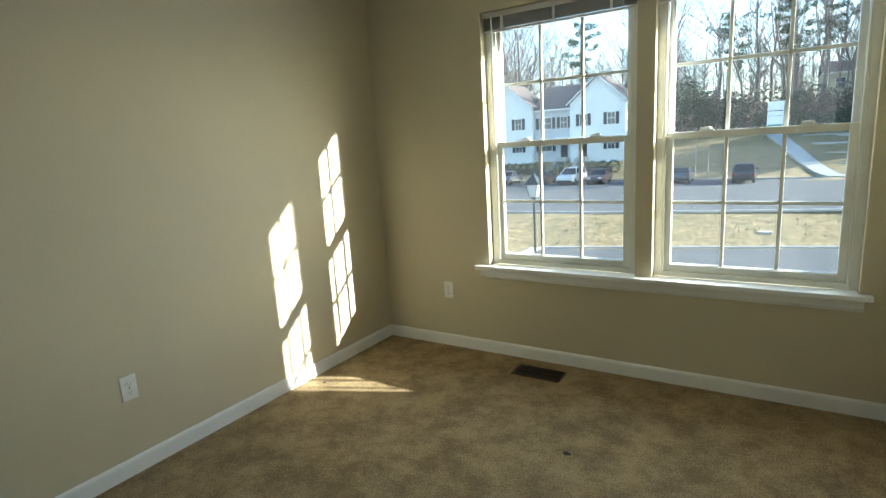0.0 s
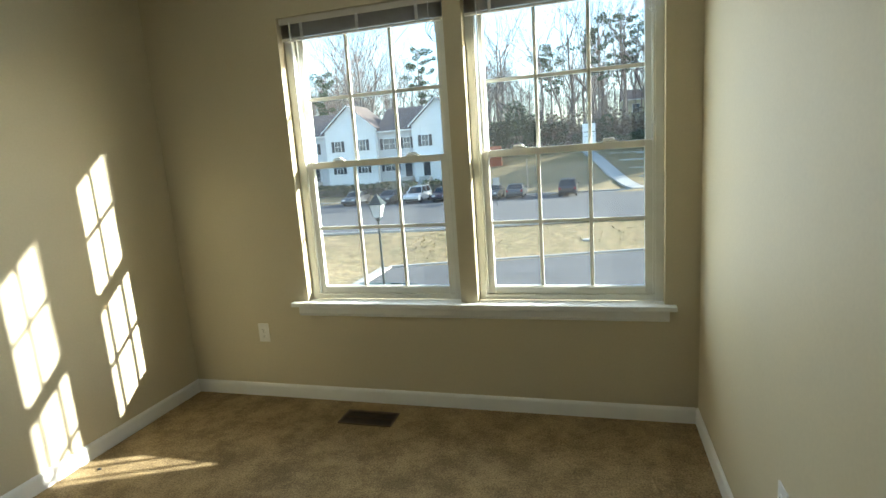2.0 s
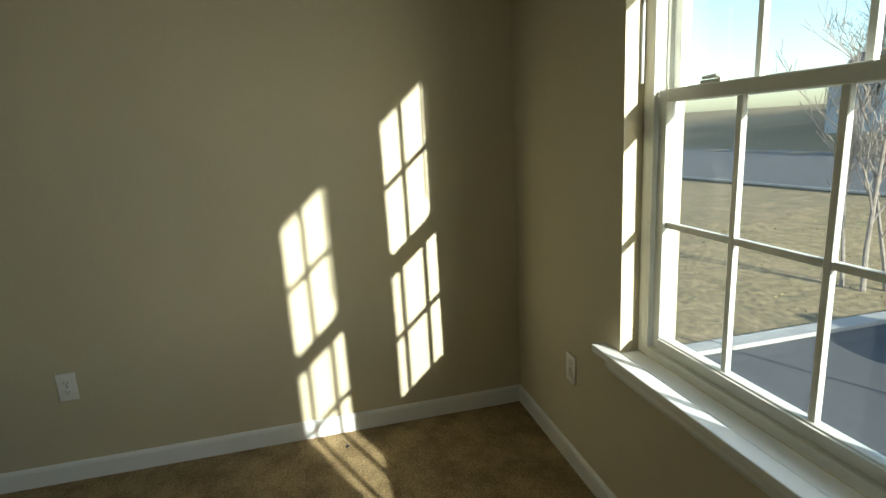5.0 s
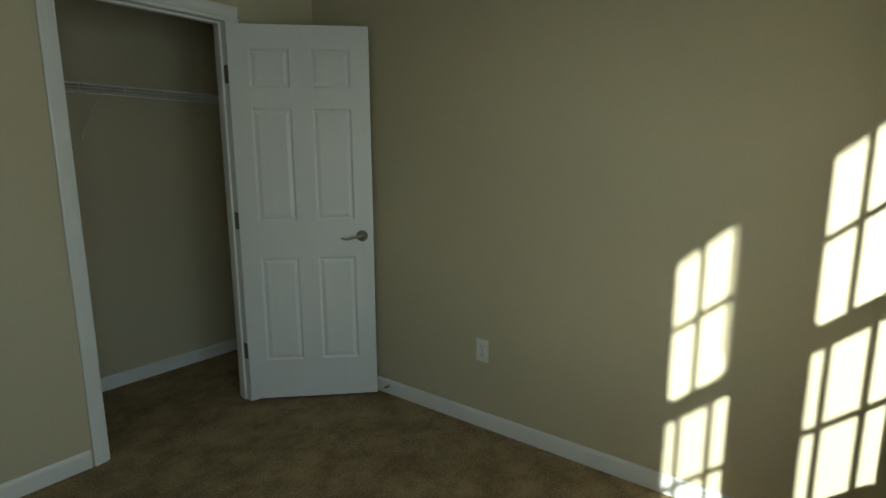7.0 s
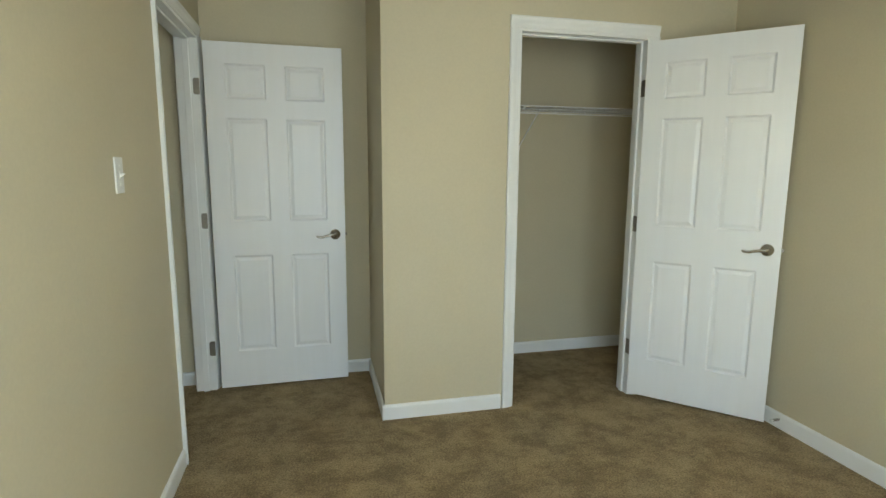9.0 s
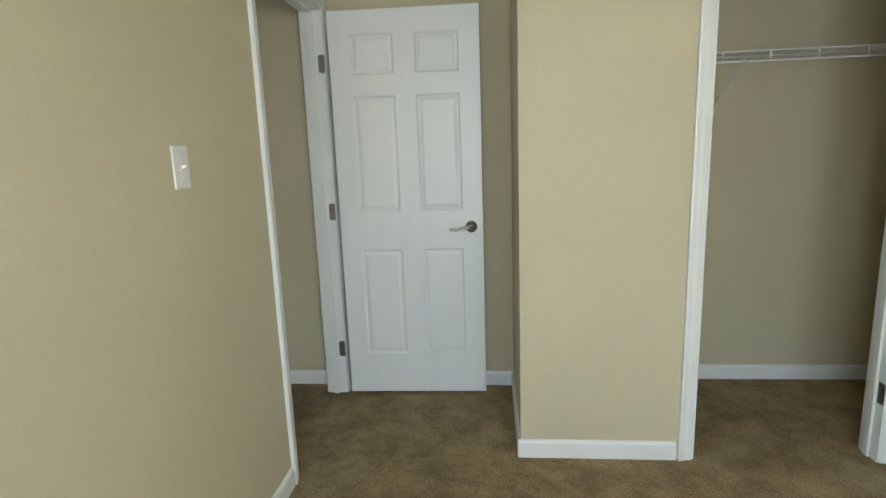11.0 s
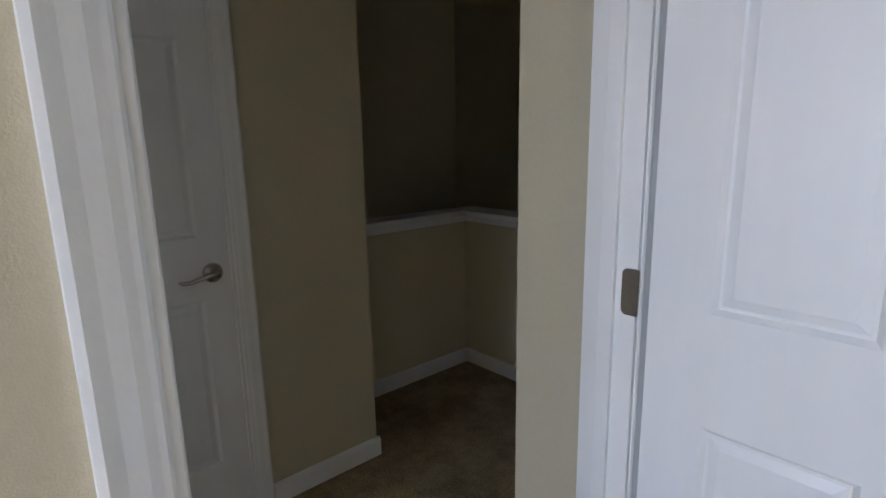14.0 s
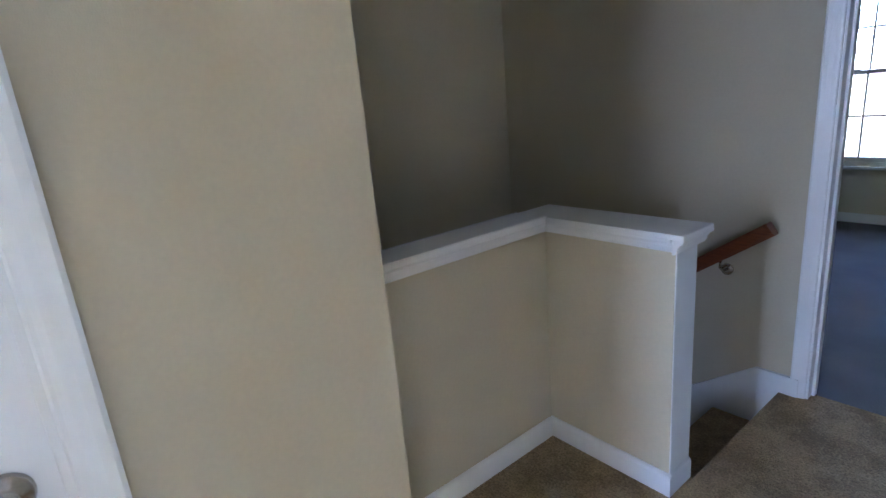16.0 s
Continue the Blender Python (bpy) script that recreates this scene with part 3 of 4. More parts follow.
# jamb hardware
def rounded_plate(x0, x1, z0, z1, y, r=0.011, t=0.002):
    """Thin plate in the x-z plane with rounded corners and three screw heads."""
    pts = []
    for cx, cz, a0 in ((x1 - r, z1 - r, 0), (x0 + 0.003, z1 - 0.003, 90), (x0 + 0.003, z0 + 0.003, 180), (x1 - r, z0 + r, 270)):
        rr = r if cx > (x0 + x1) / 2 else 0.003
        pts += [(cx + rr * math.cos(radians(a0 + k * 18)), cz + rr * math.sin(radians(a0 + k * 18))) for k in range(6)]
    bm = prism(bmesh.new(), pts, (0, y, 0), X, Z, (0, t, 0))
    for u, v in ((0.3, 0.2), (0.62, 0.5), (0.3, 0.8)):
        lathe(bm, [(0.0034, 0), (0.003, 0.0008)], (x0 + (x1 - x0) * u, y + t, z0 + (z1 - z0) * v), Y, 8)
    return bm


for z in HG:
    tagged(mesh_ob("hinge_leaf", rounded_plate(W - 0.006, W + 0.027, z - 0.045, z + 0.045, DOOR_S + 0.0165), STEEL), "dull steel hinge leaf on the door jamb", "hinge", "hinge leaves of the bedroom door")
for z in (0.30, 1.04, 1.80):
    tagged(mesh_ob("hinge_leaf", boxes((CLO_L + 0.0155, CLO_L + 0.0185, PIER_Y - 0.034, PIER_Y + 0.001, z - 0.045, z + 0.045)), STEEL), "dull steel hinge leaf on the closet jamb", "hinge", "hinge leaves of the closet door")
tagged(mesh_ob("strike_plate", boxes((W + 0.008, W + 0.034, DOOR_N - 0.0185, DOOR_N - 0.0165, 0.91, 0.98), bevel=0.0), STEEL), "steel strike plate on the door jamb", "strike plate")
tagged(mesh_ob("strike_plate", boxes((4.0865, 4.0885, HALL_N + 0.075, HALL_N + 0.108, 0.90, 0.97), bevel=0.0), STEEL), "steel strike plate on the side room's jamb", "strike plate")


# ---- plates ----
def wall_plate(name, m, label, kind):
    """Cover plate in its own axes: x across, z up, front towards -y."""
    p = empty(name, m, label, name.replace("_", " "))
    b = boxes((-0.036, 0.036, -0.006, 0.0, -0.0585, 0.0585), bevel=0.003)
    part("cover_plate", b, PLATE, p)
    if kind == "outlet":
        for z in (-0.0195, 0.0195):
            o = lathe(bmesh.new(), [(0.0165, 0.0), (0.0165, 0.002), (0.0155, 0.0028)], (0, -0.006, z), -Y, 20)
            r = part("receptacle", o, PLATE, p)
            part("slot", boxes((-0.0075, -0.0055, -0.0093, -0.0089, z - 0.003, z + 0.006), (0.0055, 0.0075, -0.0093, -0.0089, z - 0.003, z + 0.005), (-0.002, 0.002, -0.0093, -0.0089, z - 0.010, z - 0.006)), DARK, r)
        part("screw", lathe(bmesh.new(), [(0.0035, 0), (0.003, 0.0015)], (0, -0.006, 0), -Y, 10), NICKEL, p)
    elif kind == "switch":
        part("toggle_frame", boxes((-0.006, 0.006, -0.0075, -0.0055, -0.0125, 0.0125), bevel=0.001), PLATE, p)
        part("toggle", prism(bmesh.new(), [(0, -0.004), (0.013, 0.004), (0.014, 0.009), (0.0, 0.006)], (-0.0042, -0.007, -0.002), -Y, Z, (0.0084, 0, 0)), PLATE, p)
        for z in (-0.030, 0.030):
            part("screw", lathe(bmesh.new(), [(0.0035, 0), (0.003, 0.0015)], (0, -0.006, z), -Y, 10), PLATE, p)
    else:
        part("jack", lathe(bmesh.new(), [(0.008, 0), (0.008, 0.004), (0.0045, 0.005), (0.0045, 0.012)], (0, -0.006, 0), -Y, 14), NICKEL, p)
        for z in (-0.042, 0.042):
            part("screw", lathe(bmesh.new(), [(0.0035, 0), (0.003, 0.0015)], (0, -0.006, z), -Y, 10), PLATE, p)
    return p


wall_plate("wall_outlet", pose(0.545, 0, 0.413), "white duplex outlet in the window wall", "outlet")
wall_plate("wall_outlet", pose(0, -1.941, 0.414, 0, 0, 90), "white duplex outlet in the sunlit side wall", "outlet")
wall_plate("wall_outlet", pose(W, -1.215, 0.41, 0, 0, -90), "white duplex outlet beside the cable plate", "outlet")
wall_plate("cable_plate", pose(W, -1.318, 0.41, 0, 0, -90), "white cable jack plate beside the outlet", "jack")
wall_plate("light_switch", pose(W, -2.375, 1.325, 0, 0, -90), "white toggle light switch beside the bedroom door", "switch")

# ---- floor register ----
reg = empty("floor_register", pose(1.285, -0.197, 0), "brown metal floor register with louvres in the carpet", "floor vent")
bpy.context.view_layer.update()
fr = boxes((1.13, 1.44, -0.272, -0.262, 0.0, 0.008), (1.13, 1.44, -0.132, -0.122, 0.0, 0.008), (1.13, 1.142, -0.262, -0.132, 0.0, 0.008), (1.428, 1.44, -0.262, -0.132, 0.0, 0.008), bevel=0.002)
under(reg, "frame", fr, BRONZE)
under(reg, "pan", boxes((1.142, 1.428, -0.262, -0.132, 0.0, 0.002)), DARK)
for k in range(22):
    x = 1.150 + k * 0.0126
    under(reg, "slat", prism(bmesh.new(), [(0, 0), (0.003, 0), (0.007, 0.005), (0.004, 0.005)], (x, -0.262, 0.002), X, Z, (0, 0.13, 0)), BRONZE)
under(reg, "divider", boxes((1.142, 1.428, -0.199, -0.195, 0.002, 0.0075)), BRONZE)

# ---- door stop on the baseboard ----
ds = empty("door_stop", pose(0.013, -2.585, 0.05), "spring door stop screwed to the baseboard", "door stop")
bpy.context.view_layer.update()
under(ds, "spring", tube(bmesh.new(), [(0.012 + 0.045 * k / 60, -2.585 + 0.006 * math.cos(k * 0.9), 0.05 + 0.006 * math.sin(k * 0.9)) for k in range(61)], 0.0014, 5), STEEL)
under(ds, "tip", lathe(bmesh.new(), [(0.008, 0), (0.009, 0.006), (0.007, 0.012)], (0.057, -2.585, 0.05), X, 14), RUBBER, "white rubber tip")

# ---- closet wire shelf ----
shelf = empty("wire_shelf", pose(1.0, -3.98, 1.73), "white ventilated wire closet shelf with hanging rail", "closet shelf")
bpy.context.view_layer.update()
SY, SZ = -3.66, 1.745
for nm, y, z in (("front_rod", SY, SZ), ("hang_rod", SY, SZ - 0.045), ("back_rod", -3.972, SZ), ("middle_rod", -3.82, SZ)):
    under(shelf, nm, tube(bmesh.new(), [(0.004, y, z), (PIER_X - 0.114, y, z)], 0.0035, 6), WIRE)
for k in range(73):
    x = 0.02 + k * 0.0262
    p = [(x, -3.972, SZ + 0.003), (x, SY + 0.003, SZ + 0.003)] + ([(x, SY + 0.004, SZ - 0.045)] if k % 8 == 0 else [])
    under(shelf, "wire", tube(bmesh.new(), p, 0.0024 if k % 8 else 0.0032, 4), WIRE)
for x in (0.97, 1.75):
    under(shelf, "brace", tube(bmesh.new(), [(x, SY + 0.01, SZ - 0.02), (x, SY - 0.02, SZ - 0.045), (x, -3.972, SZ - 0.235), (x, -3.9775, SZ - 0.265)], 0.0045, 6), WIRE, "white diagonal support strut")

# ---- return grille in the hall ----
gr = empty("return_grille", pose(HALL_E, -3.81, 2.0), "white louvred return air grille high on the hall wall", "air grille")
bpy.context.view_layer.update()
under(gr, "frame", boxes((HALL_E - 0.012, HALL_E, -3.985, -3.96, 1.885, 2.27), (HALL_E - 0.012, HALL_E, -3.66, -3.635, 1.885, 2.27), (HALL_E - 0.012, HALL_E, -3.96, -3.66, 1.885, 1.91), (HALL_E - 0.012, HALL_E, -3.96, -3.66, 2.245, 2.27), bevel=0.003), TRIM)
under(gr, "backing", boxes((HALL_E - 0.002, HALL_E - 0.0005, -3.96, -3.66, 1.91, 2.245)), DARK)
for k in range(24):
    z = 1.914 + k * 0.0138
    under(gr, "louvre", prism(bmesh.new(), [(0.001, 0.009), (0.002, 0.0095), (0.011, 0.001), (0.010, 0)], (HALL_E, -3.96, z), -X, Z, (0, 0.30, 0)), TRIM)

# ---- hall ceiling light, off ----
cl = empty("ceiling_light", pose(4.67, -4.96, H), "bronze flush ceiling light with a dome shade, switched off", "ceiling light")
bpy.context.view_layer.update()
under(cl, "base", lathe(bmesh.new(), [(0.14, 0), (0.15, -0.012), (0.145, -0.03), (0.13, -0.034)], (4.67, -4.96, H - 0.0005), Z, 32), BRONZE, smooth=False)
under(cl, "dome", lathe(bmesh.new(), [(0.135, -0.034), (0.128, -0.06), (0.105, -0.09), (0.07, -0.108), (0.02, -0.116)], (4.67, -4.96, H), Z, 32), FROST, "frosted glass dome", True)
under(cl, "finial", lathe(bmesh.new(), [(0.008, -0.114), (0.012, -0.122), (0.006, -0.134)], (4.67, -4.96, H), Z, 12), BRONZE)

# ---- creases and specks on the carpet ----
for a, c in (((2.28, -0.33), (2.61, -0.05)), ((2.64, -0.82), (2.955, -0.585)), ((2.28, -0.34), (2.62, -0.86)), ((2.70, -0.42), (2.76, -0.72))):
    u = Vector((c[0] - a[0], c[1] - a[1], 0))
    s = Vector((-u.y, u.x, 0)).normalized()
    setting("carpet_crease", prism(bmesh.new(), [(-0.013, 0.0), (-0.006, 0.0035), (0.0, 0.005), (0.006, 0.0035), (0.013, 0.0)], (a[0], a[1], 0.0), s, Z, u), CARPET, "raised crease in the brown carpet", "carpet crease")
for x, y, r in ((0.13, -0.87, 0.011), (1.72, -0.94, 0.017)):
    bm = lathe(bmesh.new(), [(r, 0.0), (r * 0.8, 0.004), (r * 0.3, 0.006)], (x, y, 0.0), Z, 9)
    for k, v in enumerate(bm.verts):
        v.co.x += 0.3 * r * math.sin(k * 2.1)
    tagged(mesh_ob("carpet_fluff", bm, DARK), "small dark scrap lying on the carpet", "scrap", "scraps on the carpet")

# ---- outdoors ----
G, LOT = -3.72, -5.0
GRASSM = material("winter_grass", (0.30, 0.212, 0.108), 0.95, second=(0.180, 0.145, 0.064), scale=0.9, grain=0.5, grain_scale=4, bump=0.8, bump_scale=12, detail=7, harsh=0.7)
ASPH = material("asphalt", (0.098, 0.095, 0.094), 0.9, second=(0.080, 0.078, 0.078), scale=0.3, grain=0.15, grain_scale=40, bump=0.3, bump_scale=60)
CONC = material("concrete", (0.42, 0.40, 0.36), 0.85, second=(0.36, 0.34, 0.31), scale=1.5, grain=0.08, grain_scale=30)
BARK = material("bark", (0.20, 0.165, 0.14), 0.95, second=(0.13, 0.105, 0.088), scale=4, grain=0.2, grain_scale=20)
BIRCH = material("pale_bark", (0.34, 0.29, 0.24), 0.9, second=(0.22, 0.18, 0.15), scale=5)
NEEDLE = material("evergreen_leaf", (0.030, 0.055, 0.022), 0.9, second=(0.05, 0.075, 0.03), scale=1.2)
HEDGE = material("hedge_leaf", (0.035, 0.055, 0.018), 0.9, second=(0.06, 0.075, 0.03), scale=1.5)
SIDING = material("white_siding", (0.72, 0.72, 0.70), 0.7, scale=1)
SIDING2 = material("grey_siding", (0.50, 0.50, 0.50), 0.7, scale=1)
SIDING3 = material("tan_siding", (0.46, 0.44, 0.30), 0.7, scale=1)
SHINGLE = material("roof_shingle", (0.14, 0.105, 0.09), 0.9, second=(0.10, 0.078, 0.068), scale=2, grain=0.2, grain_scale=6)
SHUT = material("shutter_paint", (0.022, 0.024, 0.028), 0.6, scale=2)
HGLASS = material("house_glass", (0.07, 0.085, 0.10), 0.12, scale=2)
BRICK = material("brick_wall", (0.30, 0.115, 0.06), 0.9, second=(0.24, 0.085, 0.05), scale=3)
TYRE = material("tyre_rubber", (0.022, 0.022, 0.024), 0.85, scale=10)
RIM = material("alloy_rim", (0.5, 0.5, 0.5), 0.35, 0.8, scale=10)
CGLASS = material("car_glass", (0.02, 0.024, 0.028), 0.08, scale=5)
LAMPR = material("tail_lamp", (0.30, 0.01, 0.01), 0.25, scale=10)
LAMPW = material("head_lamp", (0.6, 0.6, 0.58), 0.15, scale=10)
CHROME = material("bumper_chrome", (0.55, 0.55, 0.55), 0.25, 0.9, scale=10)
POLE = material("dark_pole_paint", (0.018, 0.026, 0.022), 0.5, scale=10)
LANT = material("lantern_glass", (0.55, 0.56, 0.55), 0.3, scale=10)


def carpaint(name, c):
    return material(name, c, 0.3, 0.1, scale=3, coat=0.6)


def kerb_y(x):
    return 28.3 + 0.278 * x


def terrain(x, y):
    """Height of the ground: a low car park by the house, a bank up to the road, and a wooded rise beyond."""
    s = min(max((y - 57) / 21, 0), 1)
    s2 = min(max((y - 78) / 60, 0), 1)
    left = min(max((-x - 8) / 8, 0), 1)
    h = G + (4.2 - 0.9 * left) * s * s * (3 - 2 * s) + 3.0 * s2
    b1 = min(max((y - kerb_y(max(x, -9.2)) - 0.1) / 5.0, 0), 1)
    b2 = min(max((y - 8) / 24, 0), 1)
    u = min(max((-10.6 - x) / 9, 0), 1)
    h -= (G - LOT) * (1 - b1 * (1 - u) - b2 * u)
    if y < -14:
        h += min((-14 - y) * 0.08, 5)
    return h


bm = bmesh.new()
xs = [-1500, -400, -150, -90] + [-70 + 3.5 * i for i in range(41)] + [90, 150, 400, 1500]
ys = [-1500, -400, -120, -60, -30, -14, 0, 10] + [14 + 1.0 * i for i in range(27)] + [45, 52] + [54 + 2.5 * i for i in range(20)] + [110, 140, 400, 1500]
gv = [[bm.verts.new((x, y, terrain(x, y) + (0.0 if y < 55 else 0.12 * math.sin(x * 0.9 + y * 0.7)))) for x in xs] for y in ys]
for i in range(len(ys) - 1):
    for j in range(len(xs) - 1):
        bm.faces.new((gv[i][j], gv[i][j + 1], gv[i + 1][j + 1], gv[i + 1][j]))
setting("ground", bm, GRASSM, "dry winter lawn rising to a wooded bank", "ground")


def sheet(name, corners, z, thick, mat, label, category):
    bm = bmesh.new()
    a = [bm.verts.new((x, y, z)) for x, y in corners]
    b = [bm.verts.new((x, y, z - thick)) for x, y in corners]
    bm.faces.new(a), bm.faces.new(b[::-1])
    for i in range(len(a)):
        j = (i + 1) % len(a)
        bm.faces.new((a[i], b[i], b[j], a[j]))
    return setting(name, bm, mat, label, category)


sheet("car_park", [(-9.05, 1.5), (40, 1.5), (40, kerb_y(40)), (-9.05, kerb_y(-9.05))], LOT + 0.03, 0.2, ASPH, "grey asphalt car park below the windows", "car park")
sheet("road", [(-120, 22), (-8, 31.8), (3, 34.2), (60, 46), (60, 54), (4.1, 40.8), (-11.2, 39.9), (-120, 33)], G + 0.03, 0.2, ASPH, "sunlit asphalt road beyond the verge", "road")
sheet("far_car_park", [(-70, 36), (-11.2, 39.8), (4.1, 40.7), (8.0, 41.4), (8.0, 56.4), (-70, 56.4)], G + 0.026, 0.2, ASPH, "asphalt parking bay in front of the terrace", "car park")
KERB = [(0, 0), (0.15, 0), (0.15, 0.13), (0.12, 0.15), (0.02, 0.15), (0, 0.13)]


def kerb(p0, p1, z=G):
    d = Vector((p1[0] - p0[0], p1[1] - p0[1], 0))
    n = Vector((-d.y, d.x, 0)).normalized()
    setting("kerb", prism(bmesh.new(), KERB, (p0[0], p0[1], z), n, Z, d), CONC, "weathered concrete kerb", "kerb")


kerb((-9.05, kerb_y(-9.05)), (40, kerb_y(40)), LOT)
kerb((-9.05, 1.5), (-9.05, kerb_y(-9.05)), LOT)
kerb((-70, 56.4), (8.0, 56.4))
kerb((8.0, 41.4), (8.0, 56.4))
kerb((-120, 21.9), (-8, 31.6))
kerb((-8, 31.6), (3, 34.0))
kerb((3, 34.0), (60, 45.8))
sheet("pavement", [(-9.62, 1.5), (-9.2, 1.5), (-9.2, 25.5), (-9.62, 25.5)], LOT + 0.14, 0.2, CONC, "pale concrete path beside the car park", "pavement")
bm = bmesh.new()
prev = None
for k in range(29):
    u = k / 28
    x, y = 7.3 - 6.4 * u, 56.6 + 20.4 * u
    z = max(terrain(x - 0.8, y), terrain(x + 0.8, y)) + 0.2
    pr = [bm.verts.new((x + dx, y, z + dz)) for dx, dz in ((-0.8, -0.5), (-0.8, 0.0), (0.8, 0.0), (0.8, -0.5))]
    if prev:
        for i in range(3):
            bm.faces.new((prev[i], prev[i + 1], pr[i + 1], pr[i]))
    prev = pr
setting("pavement_bank", bm, CONC, "concrete footpath climbing the bank", "pavement")
for k in range(5):
    bm = boxes(*[(8.6 - k + 3.4 * q, 12.0 - k + 3.4 * q, 60 + 3.2 * k - 0.5 * q, 60.25 + 3.2 * k - 0.5 * q, terrain(8, 60 + 3.2 * k) - 0.8, terrain(8, 60 + 3.2 * k) + 0.12) for q in range(4)], bevel=0.03)
    setting("terrace_wall", bm, CONC, "low pale retaining wall on the bank", "retaining wall")
LINE = material("faded_line_paint", (0.45, 0.45, 0.42), 0.8, scale=6, grain=0.3, grain_scale=25)
for k in range(5):
    x = -2.2 + 2.7 * k
    tagged(mesh_ob("parking_line", boxes((x, x + 0.09, 10.2, 14.8, LOT + 0.03, LOT + 0.035)), LINE), "faded white parking bay line on the asphalt", "road marking", "parking lines", "structure")
tagged(mesh_ob("utility_lid", boxes((1.75, 2.4, 30.8, 31.3, terrain(2, 31) - 0.2, terrain(2, 31) + 0.06), bevel=0.02), CONC), "pale concrete utility cover in the verge", "utility cover")
# tufts in the verge
random.seed(4)
vt, fc = [], []
for k in range(1800):
    x = random.uniform(-20, 22)
    y = random.uniform(kerb_y(x) + 0.25, kerb_y(x) + 6.2) if x > -9 else random.uniform(13, 29)
    if -10.6 < x < -9 and y < 26:
        continue
    g = terrain(x, y)
    h, w, a = random.uniform(0.03, 0.08), random.uniform(0.03, 0.08), random.uniform(0, 3.14)
    dx, dy = w * math.cos(a), w * math.sin(a)
    n0 = len(vt)
    vt += [(x - dx, y - dy, g - .02), (x + dx, y + dy, g - .02), (x + random.uniform(-.06, .06), y + random.uniform(-.06, .06), g + h)]
    fc.append((n0, n0 + 1, n0 + 2))
me = bpy.data.meshes.new("grass_tufts")
me.from_pydata(vt, [], fc)
STRAW = material("straw_grass", (0.32, 0.25, 0.12), 0.95, second=(0.22, 0.18, 0.08), scale=0.8)
me.materials.append(STRAW)
tagged(new("grass_tufts", me), "dry straw-coloured grass tufts on the verge", "grass", kind="stuff")


# tall panel sign where the footpath ends
sg = empty("panel_sign", pose(1.9, 77.3, terrain(1.9, 77.3)), "tall white and green panel sign at the footpath's end", "sign")
SGREEN = material("sign_green", (0.10, 0.26, 0.19), 0.5, scale=3)
SWHITE = material("sign_white", (0.82, 0.82, 0.80), 0.5, scale=3)
for sx in (-0.84, 0.84):
    part("post", boxes((sx - 0.05, sx + 0.05, -0.05, 0.05, -0.4, 3.75), bevel=0.01), SWHITE, sg)
for z0, z1, mt in ((0.15, 0.85, SGREEN), (0.88, 1.9, SWHITE), (1.95, 2.5, SWHITE), (2.62, 3.7, SWHITE)):
    part("panel", boxes((-0.79, 0.79, -0.06, 0.04, z0, z1), bevel=0.015), mt, sg)


# ---- trees ----
def tree_mesh(seed, height, trunk_r, spread, levels=4, up=0.35, n0=7):
    rnd = random.Random(seed)
    bm = bmesh.new()
    def limb(p, d, length, r, lvl):
        k = 4 if lvl < 2 else 3
        pts, rad = [p], [r]
        q, dd = p.copy(), d.copy()
        for i in range(k):
            dd = (dd + Vector((rnd.gauss(0, .12), rnd.gauss(0, .12), rnd.gauss(0.03, .06)))).normalized()
            q = q + dd * length / k
            pts.append(q.copy())
            rad.append(max(r * (1 - 0.62 * (i + 1) / k), 0.012))
        tube(bm, pts, rad, n0 if lvl == 0 else (5 if lvl == 1 else 3), False)
        if lvl < levels - 1:
            m = (9, 5, 5, 4)[lvl]
            for i in range(m):
                u = rnd.uniform(0.38 if lvl == 0 else 0.25, 1.0)
                j = min(int(u * k), k - 1)
                base = pts[j].lerp(pts[j + 1], u * k - j)
                az = rnd.uniform(0, 6.283)
                nd = (dd * 0.5 + Vector((math.cos(az), math.sin(az), 0)) * spread + Z * rnd.uniform(up * .4, up * 1.6)).normalized()
                limb(base, nd, length * rnd.uniform(0.34, 0.55), rad[j] * 0.5, lvl + 1)
    limb(Vector((0, 0, -0.3)), Z, height * 0.72, trunk_r, 0)
    return bm


def bare_tree(name, m, seed, height, r, spread, mat, label, levels=4, up=0.35):
    t = empty(name, m, label, "tree", "bare winter trees")
    rnd_bm = tree_mesh(seed, height, r, spread, levels, up)
    part("trunk_and_limbs", rnd_bm, mat, t)
    return t


def leaf_cloud(seed, blobs, count, size):
    """Many small leaf faces strewn over a few lumps, with gaps."""
    rnd = random.Random(seed)
    vt, fc = [], []
    for k in range(count):
        cx, cy, cz, rx, rz = rnd.choice(blobs)
        a, b, r = rnd.uniform(0, 6.283), rnd.uniform(-1, 1), rnd.uniform(0.55, 1.0) ** 0.5
        s = math.sqrt(1 - b * b)
        c = Vector((cx + rx * r * s * math.cos(a), cy + rx * r * s * math.sin(a), cz + rz * r * b))
        u = Vector((rnd.gauss(0, 1), rnd.gauss(0, 1), rnd.gauss(0, .6))).normalized() * size * rnd.uniform(.5, 1.3)
        v = Vector((rnd.gauss(0, 1), rnd.gauss(0, 1), rnd.gauss(0, .6))).normalized() * size * rnd.uniform(.3, .8)
        i = len(vt)
        vt += [c - u, c + v, c + u, c - v]
        fc.append((i, i + 1, i + 2, i + 3))
    me = bpy.data.meshes.new("leaves")
    me.from_pydata(vt, [], fc)
    return me


